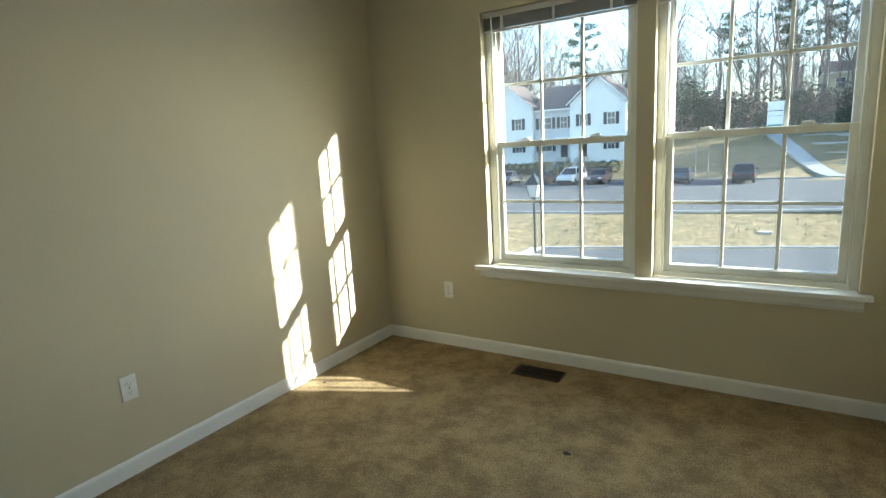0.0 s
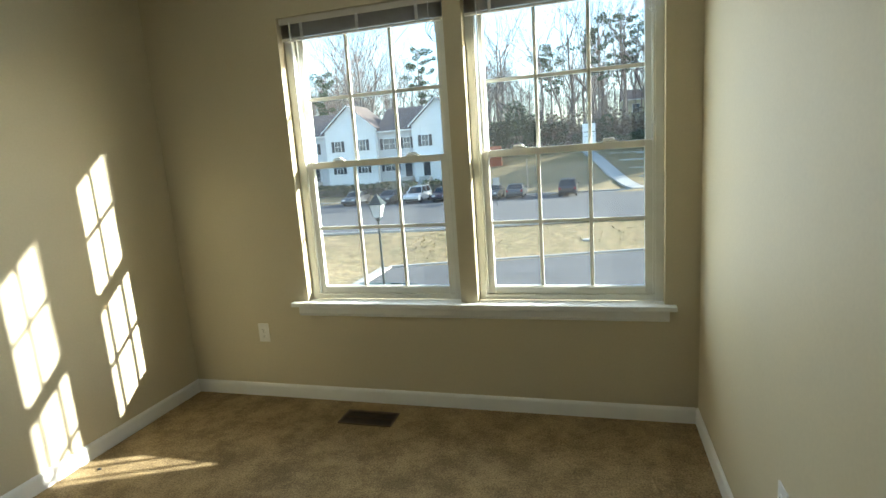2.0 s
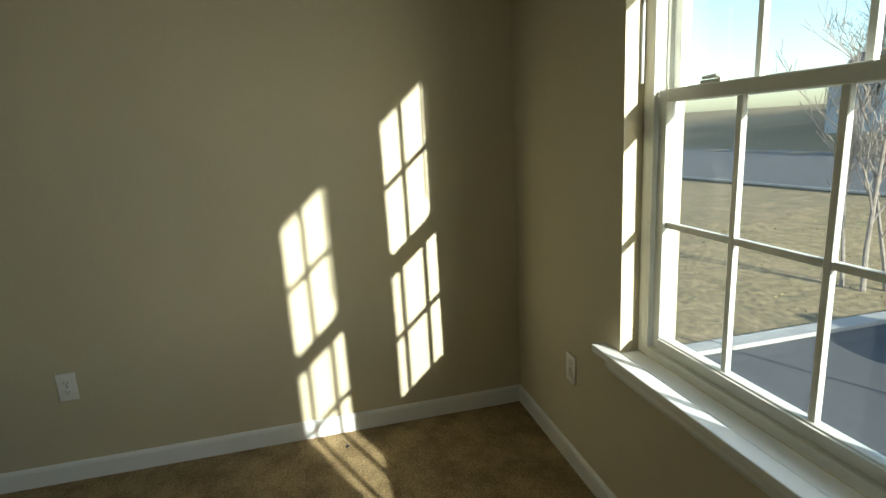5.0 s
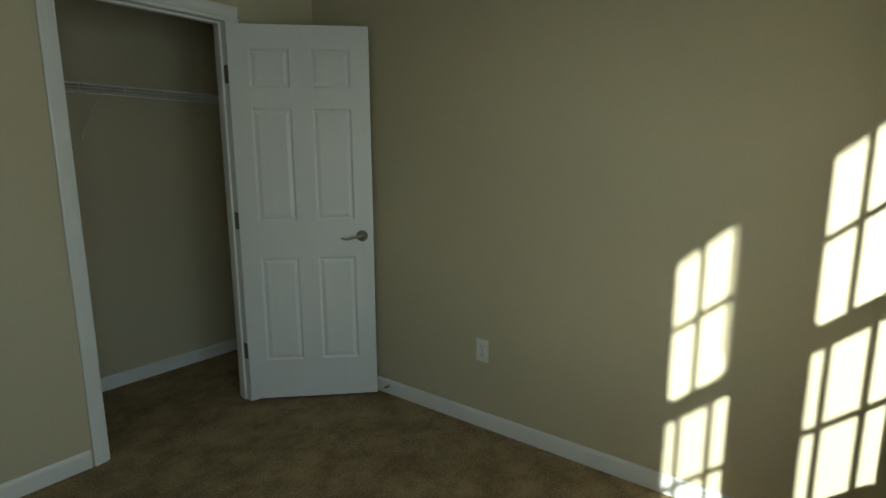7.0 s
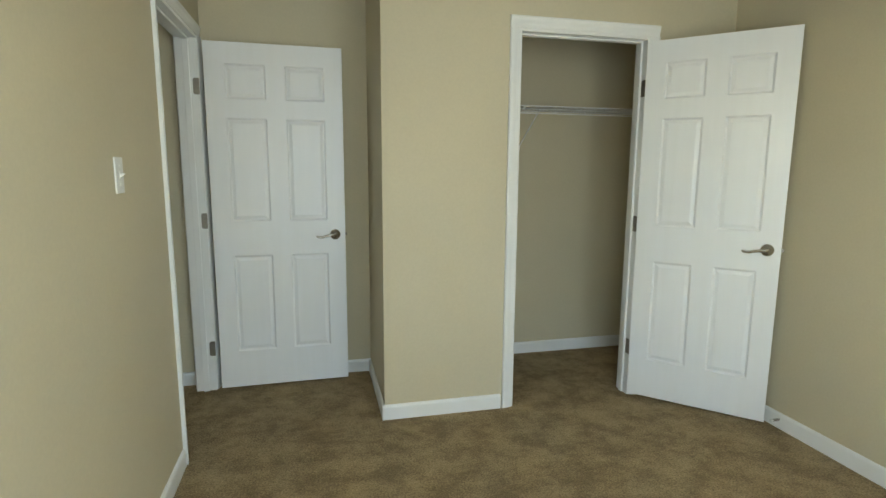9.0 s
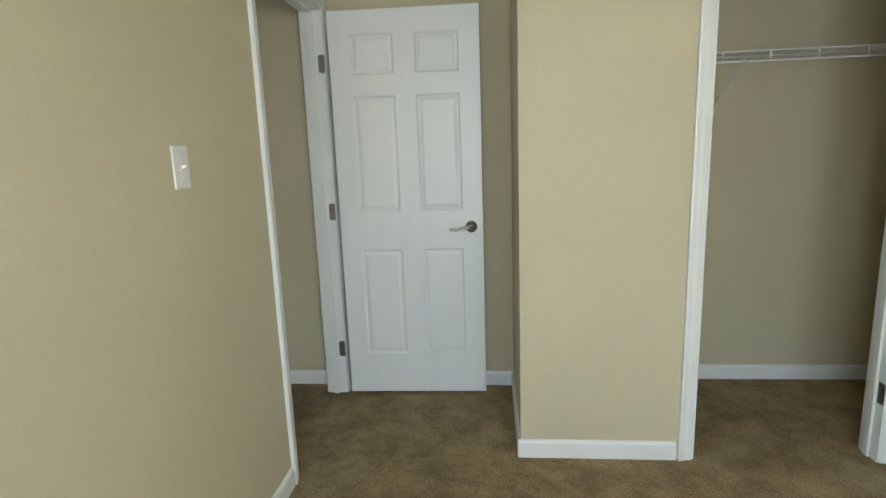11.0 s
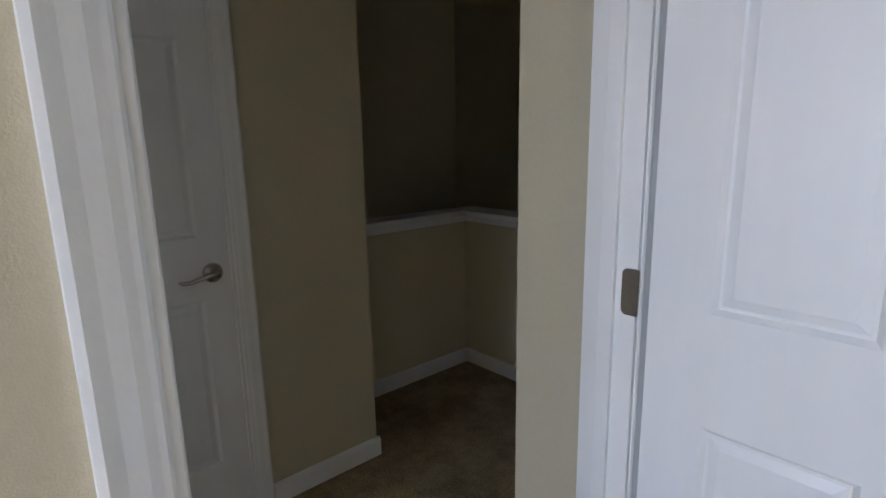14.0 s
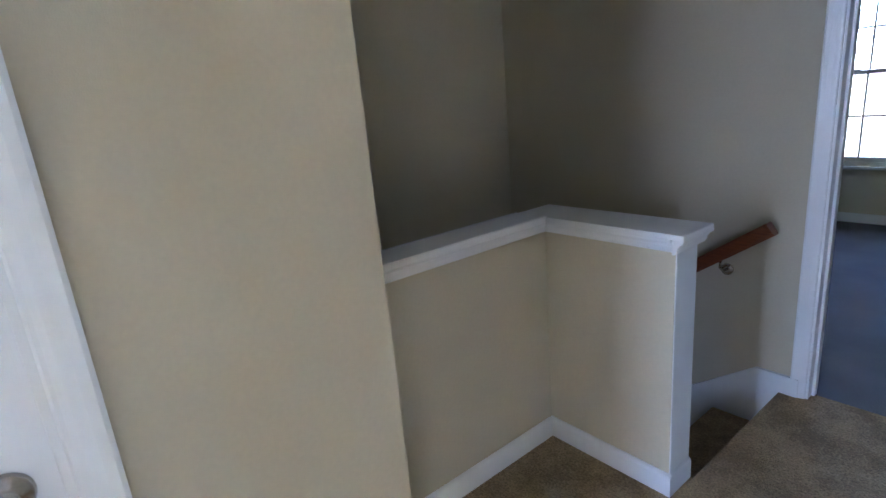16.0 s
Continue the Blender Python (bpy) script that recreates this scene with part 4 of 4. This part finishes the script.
def pine(name, m, seed, height, crown_from, r, label):
    t = empty(name, m, label, "tree", "evergreen trees")
    rnd = random.Random(seed)
    bm = tube(bmesh.new(), [(0, 0, -0.3), (0.1, 0, height * .5), (0, 0.1, height * .97)], [0.24, 0.17, 0.04], 7, False)
    blobs = []
    n = 26
    for k in range(n):
        z = height * (crown_from + (0.97 - crown_from) * (k + rnd.uniform(-.4, .4)) / n)
        a = rnd.uniform(0, 6.283)
        f = (z / height - crown_from) / (1 - crown_from)
        ln_ = r * (0.55 + 0.75 * math.sin(min(max(f, 0.05), 1) * 2.7)) * rnd.uniform(.35, 1.1)
        e = Vector((math.cos(a) * ln_, math.sin(a) * ln_, z + rnd.uniform(.05, .45) * ln_))
        tube(bm, [(0, 0, z), e], [0.06, 0.015], 3, False)
        for u in (.6, 1.0):
            blobs.append((e.x * u + rnd.gauss(0, .2), e.y * u + rnd.gauss(0, .2), z + (e.z - z) * u, rnd.uniform(0.35, 0.85), rnd.uniform(.22, .42)))
    part("trunk_and_limbs", bm, BARK, t)
    me = leaf_cloud(seed, blobs, 5200, 0.15)
    me.materials.append(NEEDLE)
    o = new("crown", me)
    o.parent = t
    return t


random.seed(11)
kinds = []
for s in range(6):
    kinds.append(bare_tree("bare_tree", pose(-60, 82, terrain(-60, 82)), s + 3, (20, 24, 18, 26, 21, 16)[s], (.24, .28, .2, .30, .22, .17)[s], (.75, .6, .9, .55, .7, .9)[s], BARK,
                           "leafless grey-brown tree on the wooded bank"))
spots = []
for k in range(150):
    x = random.uniform(-66, 46)
    y = random.uniform(79, 128)
    if x < -10 and y < 82:
        y += 6
    spots.append((x, y))
for k, (x, y) in enumerate(spots):
    copy_thing(kinds[k % 6], pose(x, y, terrain(x, y), 0, 0, random.uniform(0, 360)))
# the last five are unseen, added to throw shade on the bank
for x, y, h in ((-25, 84, 17), (-43, 86, 15), (3.5, 84, 17), (11.5, 80, 19), (14, 83, 21), (17, 80, 18), (-4, 90, 15), (7.5, 88, 18), (20, 86, 20), (31, 74, 19), (35, 79, 21), (39, 73, 20), (43, 80, 21), (28, 80, 20)):
    pine("pine_tree", pose(x, y, terrain(x, y), 0, 0, random.uniform(0, 360)), int(x * 7 + 900), h * 1.12, 0.52, 2.3, "dark green pine on the wooded bank")
# low evergreen thicket below the wood
for x, y, w, h in ((-9.4, 80, 4.0, 8.5), (-6.2, 81, 3.0, 6.0), (-12, 82, 3.0, 6), (-3, 82, 2.6, 4.5), (4, 83, 2.4, 5.0), (1, 80, 2.6, 2.6), (5, 80, 2.6, 2.2), (9, 80, 3, 2.4)):
    t = empty("evergreen_shrub", pose(x, y, terrain(x, y)), "dense dark evergreen shrub at the wood's edge", "shrub", "evergreen shrubs")
    part("stems", tube(bmesh.new(), [(0, 0, -.2), (.1, 0, h * .6)], [.12, .04], 5, False), BARK, t)
    me = leaf_cloud(int(x * 13 + 500), [(random.uniform(-w * .4, w * .4), random.uniform(-.6, .6), h * random.uniform(.2, .72), w * .45, h * .26) for _ in range(9)], 2400, 0.22)
    me.materials.append(NEEDLE)
    o = new("leaves", me)
    o.parent = t
# dark undergrowth in the wood
random.seed(21)
me = leaf_cloud(77, [(random.uniform(-14, 40), random.uniform(80, 98), terrain(0, 88) + random.uniform(0, 4.2), 2.6, 1.7) for _ in range(130)], 32000, 0.27)
me.materials.append(material("undergrowth_leaf", (0.15, 0.115, 0.08), 0.95, second=(0.085, 0.075, 0.045), scale=0.6))
tagged(new("undergrowth", me), "brown tangled undergrowth on the wooded bank", "undergrowth", kind="stuff")
# far wood: slender trunks and twigs filling the bank
rnd = random.Random(5)
bm = bmesh.new()
for k in range(420):
    x, y = rnd.uniform(-85, 60), rnd.uniform(96, 150)
    g = terrain(x, y)
    h = rnd.uniform(9, 17)
    top = Vector((x + rnd.gauss(0, .6), y, g + h))
    tube(bm, [(x, y, g - .2), top], [rnd.uniform(.09, .2), .03], 3, False)
    for q in range(9):
        u = rnd.uniform(.3, 1)
        b0 = Vector((x, y, g)).lerp(top, u)
        tube(bm, [b0, b0 + Vector((rnd.gauss(0, 1.5), rnd.gauss(0, .6), rnd.uniform(.8, 2.8)))], [.04, .012], 3, False)
mesh = mesh_ob("far_wood", bm, material("far_wood_bark", (0.24, 0.20, 0.18), 0.95, second=(0.17, 0.14, 0.125), scale=0.2))
tagged(mesh, "grey-brown leafless wood filling the bank", "woodland", kind="stuff")
vt, fc = [], []
for k in range(30000):
    x, y = rnd.uniform(-85, 60), rnd.uniform(100, 150)
    c = Vector((x, y, terrain(x, y) + 9.5 * rnd.random() ** 1.3))
    u = Vector((rnd.gauss(0, .45), rnd.gauss(0, .2), rnd.gauss(0.3, .5)))
    v = Vector((rnd.gauss(0, .05), 0, rnd.gauss(0, .03)))
    i = len(vt)
    vt += [c - u, c - u + v, c + u + v * .4, c + u]
    fc.append((i, i + 1, i + 2, i + 3))
me = bpy.data.meshes.new("far_twigs")
me.from_pydata(vt, [], fc)
me.materials.append(bpy.data.materials["far_wood_bark"])
tagged(new("far_twigs", me), "fine grey-brown twigs of the far wood", "woodland", kind="stuff")
# pale young tree by the near kerb
bare_tree("young_tree", pose(-11.5, 17.2, terrain(-11.5, 17.2)), 42, 9.5, 0.10, 0.55, BIRCH, "pale slender leafless young tree on the verge", 4, 0.6)
copy_thing(bare_tree("young_tree", pose(-12.1, 17.0, terrain(-12.1, 17)), 44, 7.5, 0.08, 0.6, BIRCH, "pale slender leafless young tree on the verge", 4, 0.6), pose(-11.2, 17.9, terrain(-11.2, 17.9), 0, 0, 70))


# ---- terrace houses ----
def house_window(parent, x, z, y, w=0.95, h=1.5, shutters=True):
    f = 0.07
    wn = part("window", boxes((x - w / 2 - f, x - w / 2, y - 0.06, y + 0.02, z, z + h), (x + w / 2, x + w / 2 + f, y - 0.06, y + 0.02, z, z + h), (x - w / 2 - f, x + w / 2 + f, y - 0.06, y + 0.02, z + h, z + h + f),
              (x - w / 2 - f, x + w / 2 + f, y - 0.08, y + 0.02, z - f, z), (x - w / 2, x + w / 2, y - 0.05, y + 0.0, z + h / 2 - 0.03, z + h / 2 + 0.03), (x - 0.02, x + 0.02, y - 0.04, y, z, z + h / 2 - .03), (x - 0.02, x + 0.02, y - 0.04, y, z + h / 2 + .03, z + h)), SIDING, parent)
    part("pane", boxes((x - w / 2, x + w / 2, y - 0.02, y - 0.01, z, z + h)), HGLASS, wn)
    if shutters:
        for s in (-1, 1):
            cx = x + s * (w / 2 + f + 0.24)
            b = boxes((cx - 0.22, cx + 0.22, y - 0.05, y + 0.0, z - 0.03, z + h + 0.04), bevel=0.01)
            for k in range(9):
                zz = z + 0.05 + k * h / 9.4
                box(b, cx - 0.17, cx + 0.17, y - 0.065, y - 0.05, zz, zz + 0.09)
            part("shutter", b, SHUT, parent, "dark louvred shutter")


def house(x0, x1, y, base, eave, ridge, gable, wallm, label, wins, door_x=None):
    h = empty("terrace_house", pose(0, 0, -0.65), label, "house", "terrace across the road")
    dp = 9.5
    b = boxes((x0, x1, y, y + dp, base - 1.5, eave))
    k = 0
    z = base
    while z < eave - 0.1:
        box(b, x0 + 0.01, x1 - 0.01, y - 0.022, y, z, z + 0.16)
        z += 0.2
    if gable:
        xm = (x0 + x1) / 2
        prism(b, [(x0, eave), (x1, eave), (xm, ridge)], (0, y, 0), X, Z, (0, dp * 0.6, 0))
    part("wall", b, wallm, h)
    r = bmesh.new()
    if gable:
        xm = (x0 + x1) / 2
        for xa in (x0 - 0.35, x1 + 0.35):
            e = eave - 0.15
            prism(r, [(xa, e), (xm, ridge + 0.12), (xm, ridge + 0.30), (xa, e + 0.18)], (0, y - 0.35, 0), X, Z, (0, dp * 0.75, 0))
    else:
        prism(r, [(y - 0.4, eave - 0.1), (y + dp / 2, ridge), (y + dp + 0.4, eave - 0.1), (y + dp + 0.4, eave + 0.08), (y + dp / 2, ridge + 0.2), (y - 0.4, eave + 0.08)], (x0 - 0.05, 0, 0), Y, Z, (x1 - x0 + 0.1, 0, 0))
    part("roof", r, SHINGLE, h)
    f = bmesh.new()
    if gable:
        xm = (x0 + x1) / 2
        for xa in (x0 - 0.4, x1 + 0.4):
            e = eave - 0.17
            prism(f, [(xa, e - 0.12), (xm, ridge + 0.02), (xm, ridge + 0.22), (xa, e + 0.08)], (0, y - 0.42, 0), X, Z, (0, 0.06, 0))
        box(f, x0, x1, y - 0.05, y - 0.0, eave - 0.12, eave + 0.06)
    else:
        box(f, x0, x1, y - 0.47, y - 0.41, eave - 0.16, eave + 0.04)
    part("fascia", f, SIDING, h)
    for wx, wz, sh, ww in wins:
        house_window(h, wx, wz, y - 0.022, ww, 1.45, sh)
    if door_x is not None:
        part("front_door", boxes((door_x - 0.48, door_x + 0.48, y - 0.06, y, base, base + 2.1), bevel=0.02), SHUT, h)
        part("porch_roof", boxes((door_x - 0.9, door_x + 0.9, y - 1.2, y - 0.02, base + 2.5, base + 2.66), bevel=0.02), SIDING, h)
        st = bmesh.new()
        for k in range(8):
            box(st, door_x - 0.7, door_x + 0.7, y - 1.4 - 0.3 * k, y - 1.1 - 0.3 * k if k else y, base - 0.19 * (k + 1) - .4, base - 0.19 * k - 0.04)
        part("front_steps", st, CONC, h)
    return h


HB, HY = -0.7, 68.0
house(-34.3, -26.6, HY - 0.8, HB, 6.2, 9.4, True, SIDING, "white clapboard gabled terrace house with dark shutters", [(-32.4, 3.3, True, .9), (-28.6, 3.3, True, .9), (-32.4, .2, True, .9), (-28.6, .2, True, .9)])
house(-26.6, -21.2, HY, HB, 5.7, 8.9, False, SIDING2, "grey clapboard terrace house with a brown shingle roof", [(-24.9, 3.2, True, 1.7), (-22.3, 3.2, True, .9), (-24.9, .2, True, 1.7)], -22.3)
house(-21.2, -14.0, HY - 0.8, HB, 6.2, 9.4, True, SIDING, "white clapboard gabled terrace house with dark shutters", [(-19.4, 3.3, True, .9), (-15.8, 3.3, True, .9), (-15.8, .2, True, .9)], -19.4)
house(-42.2, -34.3, HY, HB, 5.7, 8.9, False, SIDING2, "grey clapboard terrace house with a brown shingle roof", [(-40, 3.2, True, .9), (-36.6, 3.2, True, .9), (-40, .2, True, .9)], -36.6)
house(-50, -42.2, HY - 0.8, HB, 6.2, 9.4, True, SIDING, "white clapboard gabled terrace house with dark shutters", [(-48, 3.3, True, .9), (-44.2, 3.3, True, .9)])
house(-58, -50, HY, HB, 5.7, 8.9, False, SIDING2, "grey clapboard terrace house with a brown shingle roof", [(-55, 3.2, True, .9), (-52, 3.2, True, .9)])
house(7.5, 16, 102, 5.0, 9.3, 11.2, False, SIDING3, "yellow-green clapboard house half hidden by the wood", [(10, 7, False, 1.2), (14, 7, False, 1.2)])
house(11.6, 20.6, 70, 0.9, 5.3, 7.0, False, SIDING, "white clapboard house on the bank with a dark roof", [(12.2, 3.3, False, .45), (13.1, 3.3, False, .45), (14.0, 3.3, False, .45), (16.5, 3.3, False, .9)])
tagged(mesh_ob("brick_wall", boxes((-12.9, -9.6, 70, 70.35, -0.8, 1.9), bevel=0.02), BRICK), "low red brick enclosure on the lawn", "brick wall")
for x0, x1 in ((-33.8, -29.5), (-28.8, -23.6), (-20.9, -20.2), (-18, -14.2), (-41, -37.6)):
    hd = empty("hedge", pose((x0 + x1) / 2, 62, terrain(x0, 62)), "clipped green hedge in front of the terrace", "hedge", "front hedges")
    n = max(2, int((x1 - x0) / 0.8))
    me = leaf_cloud(int(-x0 * 10), [((x1 - x0) * (k / (n - 1) - .5), 0.25 * math.sin(k * 3), 0.75, 0.8, 0.9) for k in range(n)], 700 * n // 2, 0.14)
    me.materials.append(HEDGE)
    o = new("leaves", me)
    o.parent = hd
    part("stems", boxes((-(x1 - x0) / 2, (x1 - x0) / 2, -0.35, 0.35, -0.4, 0.9)), BARK, hd)


# ---- vehicles ----
def wheel(parent, x, y, r=0.33, w=0.22, s=1):
    wh = part("wheel", lathe(bmesh.new(), [(r * .62, -w * .5), (r * .95, -w * .5), (r, -w * .38), (r, w * .38), (r * .95, w * .5), (r * .62, w * .5)], (x, y, r), Y, 20), TYRE, parent, "black tyre")
    part("rim", lathe(bmesh.new(), [(r * .60, -w * .42), (r * .52, -w * .5), (r * .18, -w * .40), (r * .12, -w * .52)], (x, y, r), Y * s, 16), RIM, wh)
    return wh


def vehicle(name, m, profile, cabin, width, wheels, paint, label, category, bed=None):
    """Front towards -x. profile: side outline of the body; cabin: its glasshouse as four corners at the belt and four at the roof."""
    v = empty(name, m, label, category, "parked cars" if category == "car" else "")
    hw = width / 2
    bm = prism(bmesh.new(), profile, (0, -hw, 0), X, Z, (0, width, 0))
    bmesh.ops.bevel(bm, geom=bm.edges[:], offset=0.045, segments=2, affect="EDGES", profile=0.6)
    part("body", bm, paint, v)
    (bx0, bx1, bz), (rx0, rx1, rz) = cabin
    iw = hw - 0.06
    rw = hw - 0.24
    c = bmesh.new()
    lo = [c.verts.new(p) for p in ((bx0, -iw, bz), (bx1, -iw, bz), (bx1, iw, bz), (bx0, iw, bz))]
    hi = [c.verts.new(p) for p in ((rx0, -rw, rz), (rx1, -rw, rz), (rx1, rw, rz), (rx0, rw, rz))]
    c.faces.new(hi)
    for i in range(4):
        j = (i + 1) % 4
        c.faces.new((lo[i], lo[j], hi[j], hi[i]))
    part("glasshouse", c, CGLASS, v, "dark tinted car windows")
    rf = bmesh.new()
    box(rf, rx0 - 0.03, rx1 + 0.03, -rw - 0.02, rw + 0.02, rz - 0.03, rz + 0.03, bevel=0.02)
    part("roof", rf, paint, v)
    pil = bmesh.new()
    mid = (bx0 + bx1) / 2 + 0.1
    for s in (-1, 1):
        for a, b in ((bx0, rx0), (mid, (rx0 + rx1) / 2 + .1), (bx1, rx1)):
            tube(pil, [(a, s * (iw + .005), bz - 0.02), (b, s * (rw + .005), rz)], [0.045, 0.04], 5, False)
    part("pillars", pil, paint, v)
    for wx in wheels:
        for s in (-1, 1):
            wheel(v, wx, s * (hw - 0.10), s=-s * 1)
    x0, x1 = min(p[0] for p in profile), max(p[0] for p in profile)
    for s in (-1, 1):
        part("headlight", boxes((x0 - 0.01, x0 + 0.12, s * (hw - .32) - .18, s * (hw - .32) + .18, .62, .78), bevel=.02), LAMPW, v)
        part("tail_light", boxes((x1 - 0.1, x1 + 0.012, s * (hw - .16) - .1, s * (hw - .16) + .1, .72, .95), bevel=.02), LAMPR, v)
        part("wing_mirror", boxes((bx0 + .25, bx0 + .40, s * (hw + .10) - .09, s * (hw + .10) + .09, bz + .02, bz + .18), bevel=.03), paint, v)
    part("bumper", boxes((x0 - 0.05, x0 + 0.06, -hw + .05, hw - .05, .32, .52), bevel=.03), TYRE if category == "car" else CHROME, v)
    part("bumper", boxes((x1 - 0.06, x1 + 0.05, -hw + .05, hw - .05, .34, .54), bevel=.03), TYRE if category == "car" else CHROME, v)
    return v


SEDAN = [(-2.25, .28), (2.25, .30), (2.27, .75), (2.1, .98), (1.0, 1.0), (-.9, .96), (-2.1, .80), (-2.27, .62)]
SUV_P = [(-2.3, .32), (2.3, .34), (2.33, .85), (2.25, 1.08), (.6, 1.10), (-1.0, 1.06), (-2.15, .92), (-2.32, .7)]
sedan_c = ((-.95, 1.75, .94), (-.25, 1.05, 1.44))
suv_c = ((-1.05, 2.24, 1.06), (-.35, 1.95, 1.70))
for x, y, yaw, kind, col, lb in ((-16.6, 54.0, 88, 1, (.62, .63, .63), "white sport utility car parked nose out"), (-13.6, 54.0, 92, 0, (.05, .02, .022), "dark red saloon car parked by the terrace"),
                                 (-19.9, 53.8, 90, 0, (.03, .032, .035), "black saloon car parked by the terrace"), (-24.2, 54.0, 91, 0, (.10, .10, .105), "grey saloon car parked by the terrace"),
                                 (-8.0, 54, 90, 0, (.05, .045, .05), "dark saloon car parked by the lawn"), (-5.5, 54, -88, 0, (.06, .075, .09), "blue-grey saloon car parked by the lawn"),
                                 (-0.1, 54, -90, 1, (.03, .028, .03), "black sport utility car parked by the lawn")):
    vehicle("parked_car", pose(x, y, G + 0.03, 0, 0, yaw), SUV_P if kind else SEDAN, suv_c if kind else sedan_c, 1.8, (-1.4, 1.4), carpaint("car_paint", col), lb, "car")
GREEN = carpaint("green_truck_paint", (0.007, 0.046, 0.039))
truck = vehicle("pickup_truck", pose(-5.8, 15.6, LOT + 0.03, 0, 0, 80), [(-2.3, .42), (0.42, .42), (0.42, 1.06), (-.75, 1.04), (-2.1, .96), (-2.32, .75)], ((-.95, .40, 1.03), (-.42, .30, 1.60)), 1.72, (-1.55, 1.35), GREEN,
                "dark green pickup truck parked with an empty bed", "truck")
part("bed", boxes((0.43, 2.35, -.86, -.78, .50, 1.10), (0.43, 2.35, .78, .86, .50, 1.10), (2.28, 2.35, -.78, .78, .50, 1.10), (0.43, .49, -.78, .78, .50, 1.10), (0.43, 2.35, -.78, .78, .50, .60), bevel=.015), GREEN, truck)
part("bed_liner", boxes((0.49, 2.28, -.70, .70, .60, .63), (0.49, 2.28, -.79, -.70, .6, .82), (0.49, 2.28, .70, .79, .6, .82), bevel=.01), TYRE, truck)
for s in (-1, 1):
    part("tail_light", boxes((2.3, 2.362, s * .79 - .06, s * .79 + .06, .70, .98), bevel=.01), LAMPR, truck)

# ---- lamp post ----
lp = empty("street_lamp", pose(-3.75, 12.0, LOT + 0.18), "dark green lamp post with a square glazed lantern", "street lamp")
bpy.context.view_layer.update()
part("post", tube(bmesh.new(), [(0, 0, -.2), (0, 0, .3), (0, 0, .32), (0, 0, 4.42)], [.075, .07, .045, .035], 12), POLE, lp)
part("collar", lathe(bmesh.new(), [(.04, 4.38), (.085, 4.44), (.06, 4.48), (.10, 4.50)], (0, 0, 0), Z, 16), POLE, lp)
b = bmesh.new()
lo = [b.verts.new((sx * .10, sy * .10, 4.50)) for sx, sy in ((-1, -1), (1, -1), (1, 1), (-1, 1))]
hi = [b.verts.new((sx * .18, sy * .18, 4.88)) for sx, sy in ((-1, -1), (1, -1), (1, 1), (-1, 1))]
for i in range(4):
    b.faces.new((lo[i], lo[(i + 1) % 4], hi[(i + 1) % 4], hi[i]))
part("lantern_glass", b, LANT, lp, "milky lantern glass")
b = bmesh.new()
for sx, sy in ((-1, -1), (1, -1), (1, 1), (-1, 1)):
    tube(b, [(sx * .10, sy * .10, 4.49), (sx * .182, sy * .182, 4.89)], .011, 5, False)
part("lantern_frame", b, POLE, lp)
b = bmesh.new()
prev = [b.verts.new((sx * .23, sy * .23, 4.88)) for sx, sy in ((-1, -1), (1, -1), (1, 1), (-1, 1))]
b.faces.new(prev[::-1])
for wd, z in ((.21, 4.91), (.06, 5.12), (.03, 5.18)):
    cur = [b.verts.new((sx * wd, sy * wd, z)) for sx, sy in ((-1, -1), (1, -1), (1, 1), (-1, 1))]
    for i in range(4):
        b.faces.new((prev[i], prev[(i + 1) % 4], cur[(i + 1) % 4], cur[i]))
    prev = cur
b.faces.new(prev)
part("lantern_cap", b, POLE, lp)
# sign and utility pole by the far car park
sg = empty("street_sign", pose(-6.2, 46, G + .03), "small sign board on a thin post", "sign")
part("post", tube(bmesh.new(), [(0, 0, 0), (0, 0, 2.6)], .035, 6), POLE, sg)
part("board", boxes((-.3, .3, -.06, -.04, 1.9, 2.6), bevel=.005), CONC, sg)
for x, y in ((-3.6, 58), (-5.0, 60.0)):
    tagged(mesh_ob("marker_post", tube(bmesh.new(), [(x, y, terrain(x, y) - .2), (x, y, terrain(x, y) + 3.6)], .06, 8), BIRCH), "pale thin timber post on the lawn", "post", "marker posts")

# trees behind the house, beyond the far bedroom's window
for x, y in ((2.5, -26), (5.2, -24), (7.5, -29), (3.9, -33), (8.8, -23), (0.5, -31), (6.4, -36), (4.6, -21.5)):
    copy_thing(kinds[int(x * 3) % 6], pose(x, y, terrain(x, y), 0, 0, x * 70))
# unseen eave, its edge set where it trims the sun patches' tops
setting("added_eave", boxes((-0.6, 7.0, 0.2, 0.65, 2.495, 2.655), (-0.6, 7.0, FAR_Y - 0.6, 0.2, H + 0.15, H + 0.3)), SIDING, "white boxed eave, added to cut the sun patches, and roof deck", "roof")
# house shell below the floor and the roof above the ceiling
setting("wall_outer", boxes((-0.12, 6.5, 0.02, 0.2, LOT - 0.3, -0.3), (-0.12, 6.5, FAR_Y - 0.14, FAR_Y, LOT - 0.3, -0.3), (-0.12, 0, FAR_Y, 0.02, LOT - 0.3, -0.3), (6.38, 6.5, FAR_Y, 0.02, LOT - 0.3, -0.3), (5.1, 6.5, 0.1, 0.2, -0.3, H), (6.4, 6.5, SOUTH - .12, 0.02, -0.3, H), (-0.12, 2.0, FAR_Y - 0.14, FAR_Y, -0.3, H), (-0.12, 0, FAR_Y, -4.1, -0.3, H)), SIDING, "white clapboard outer shell of the house", "wall")
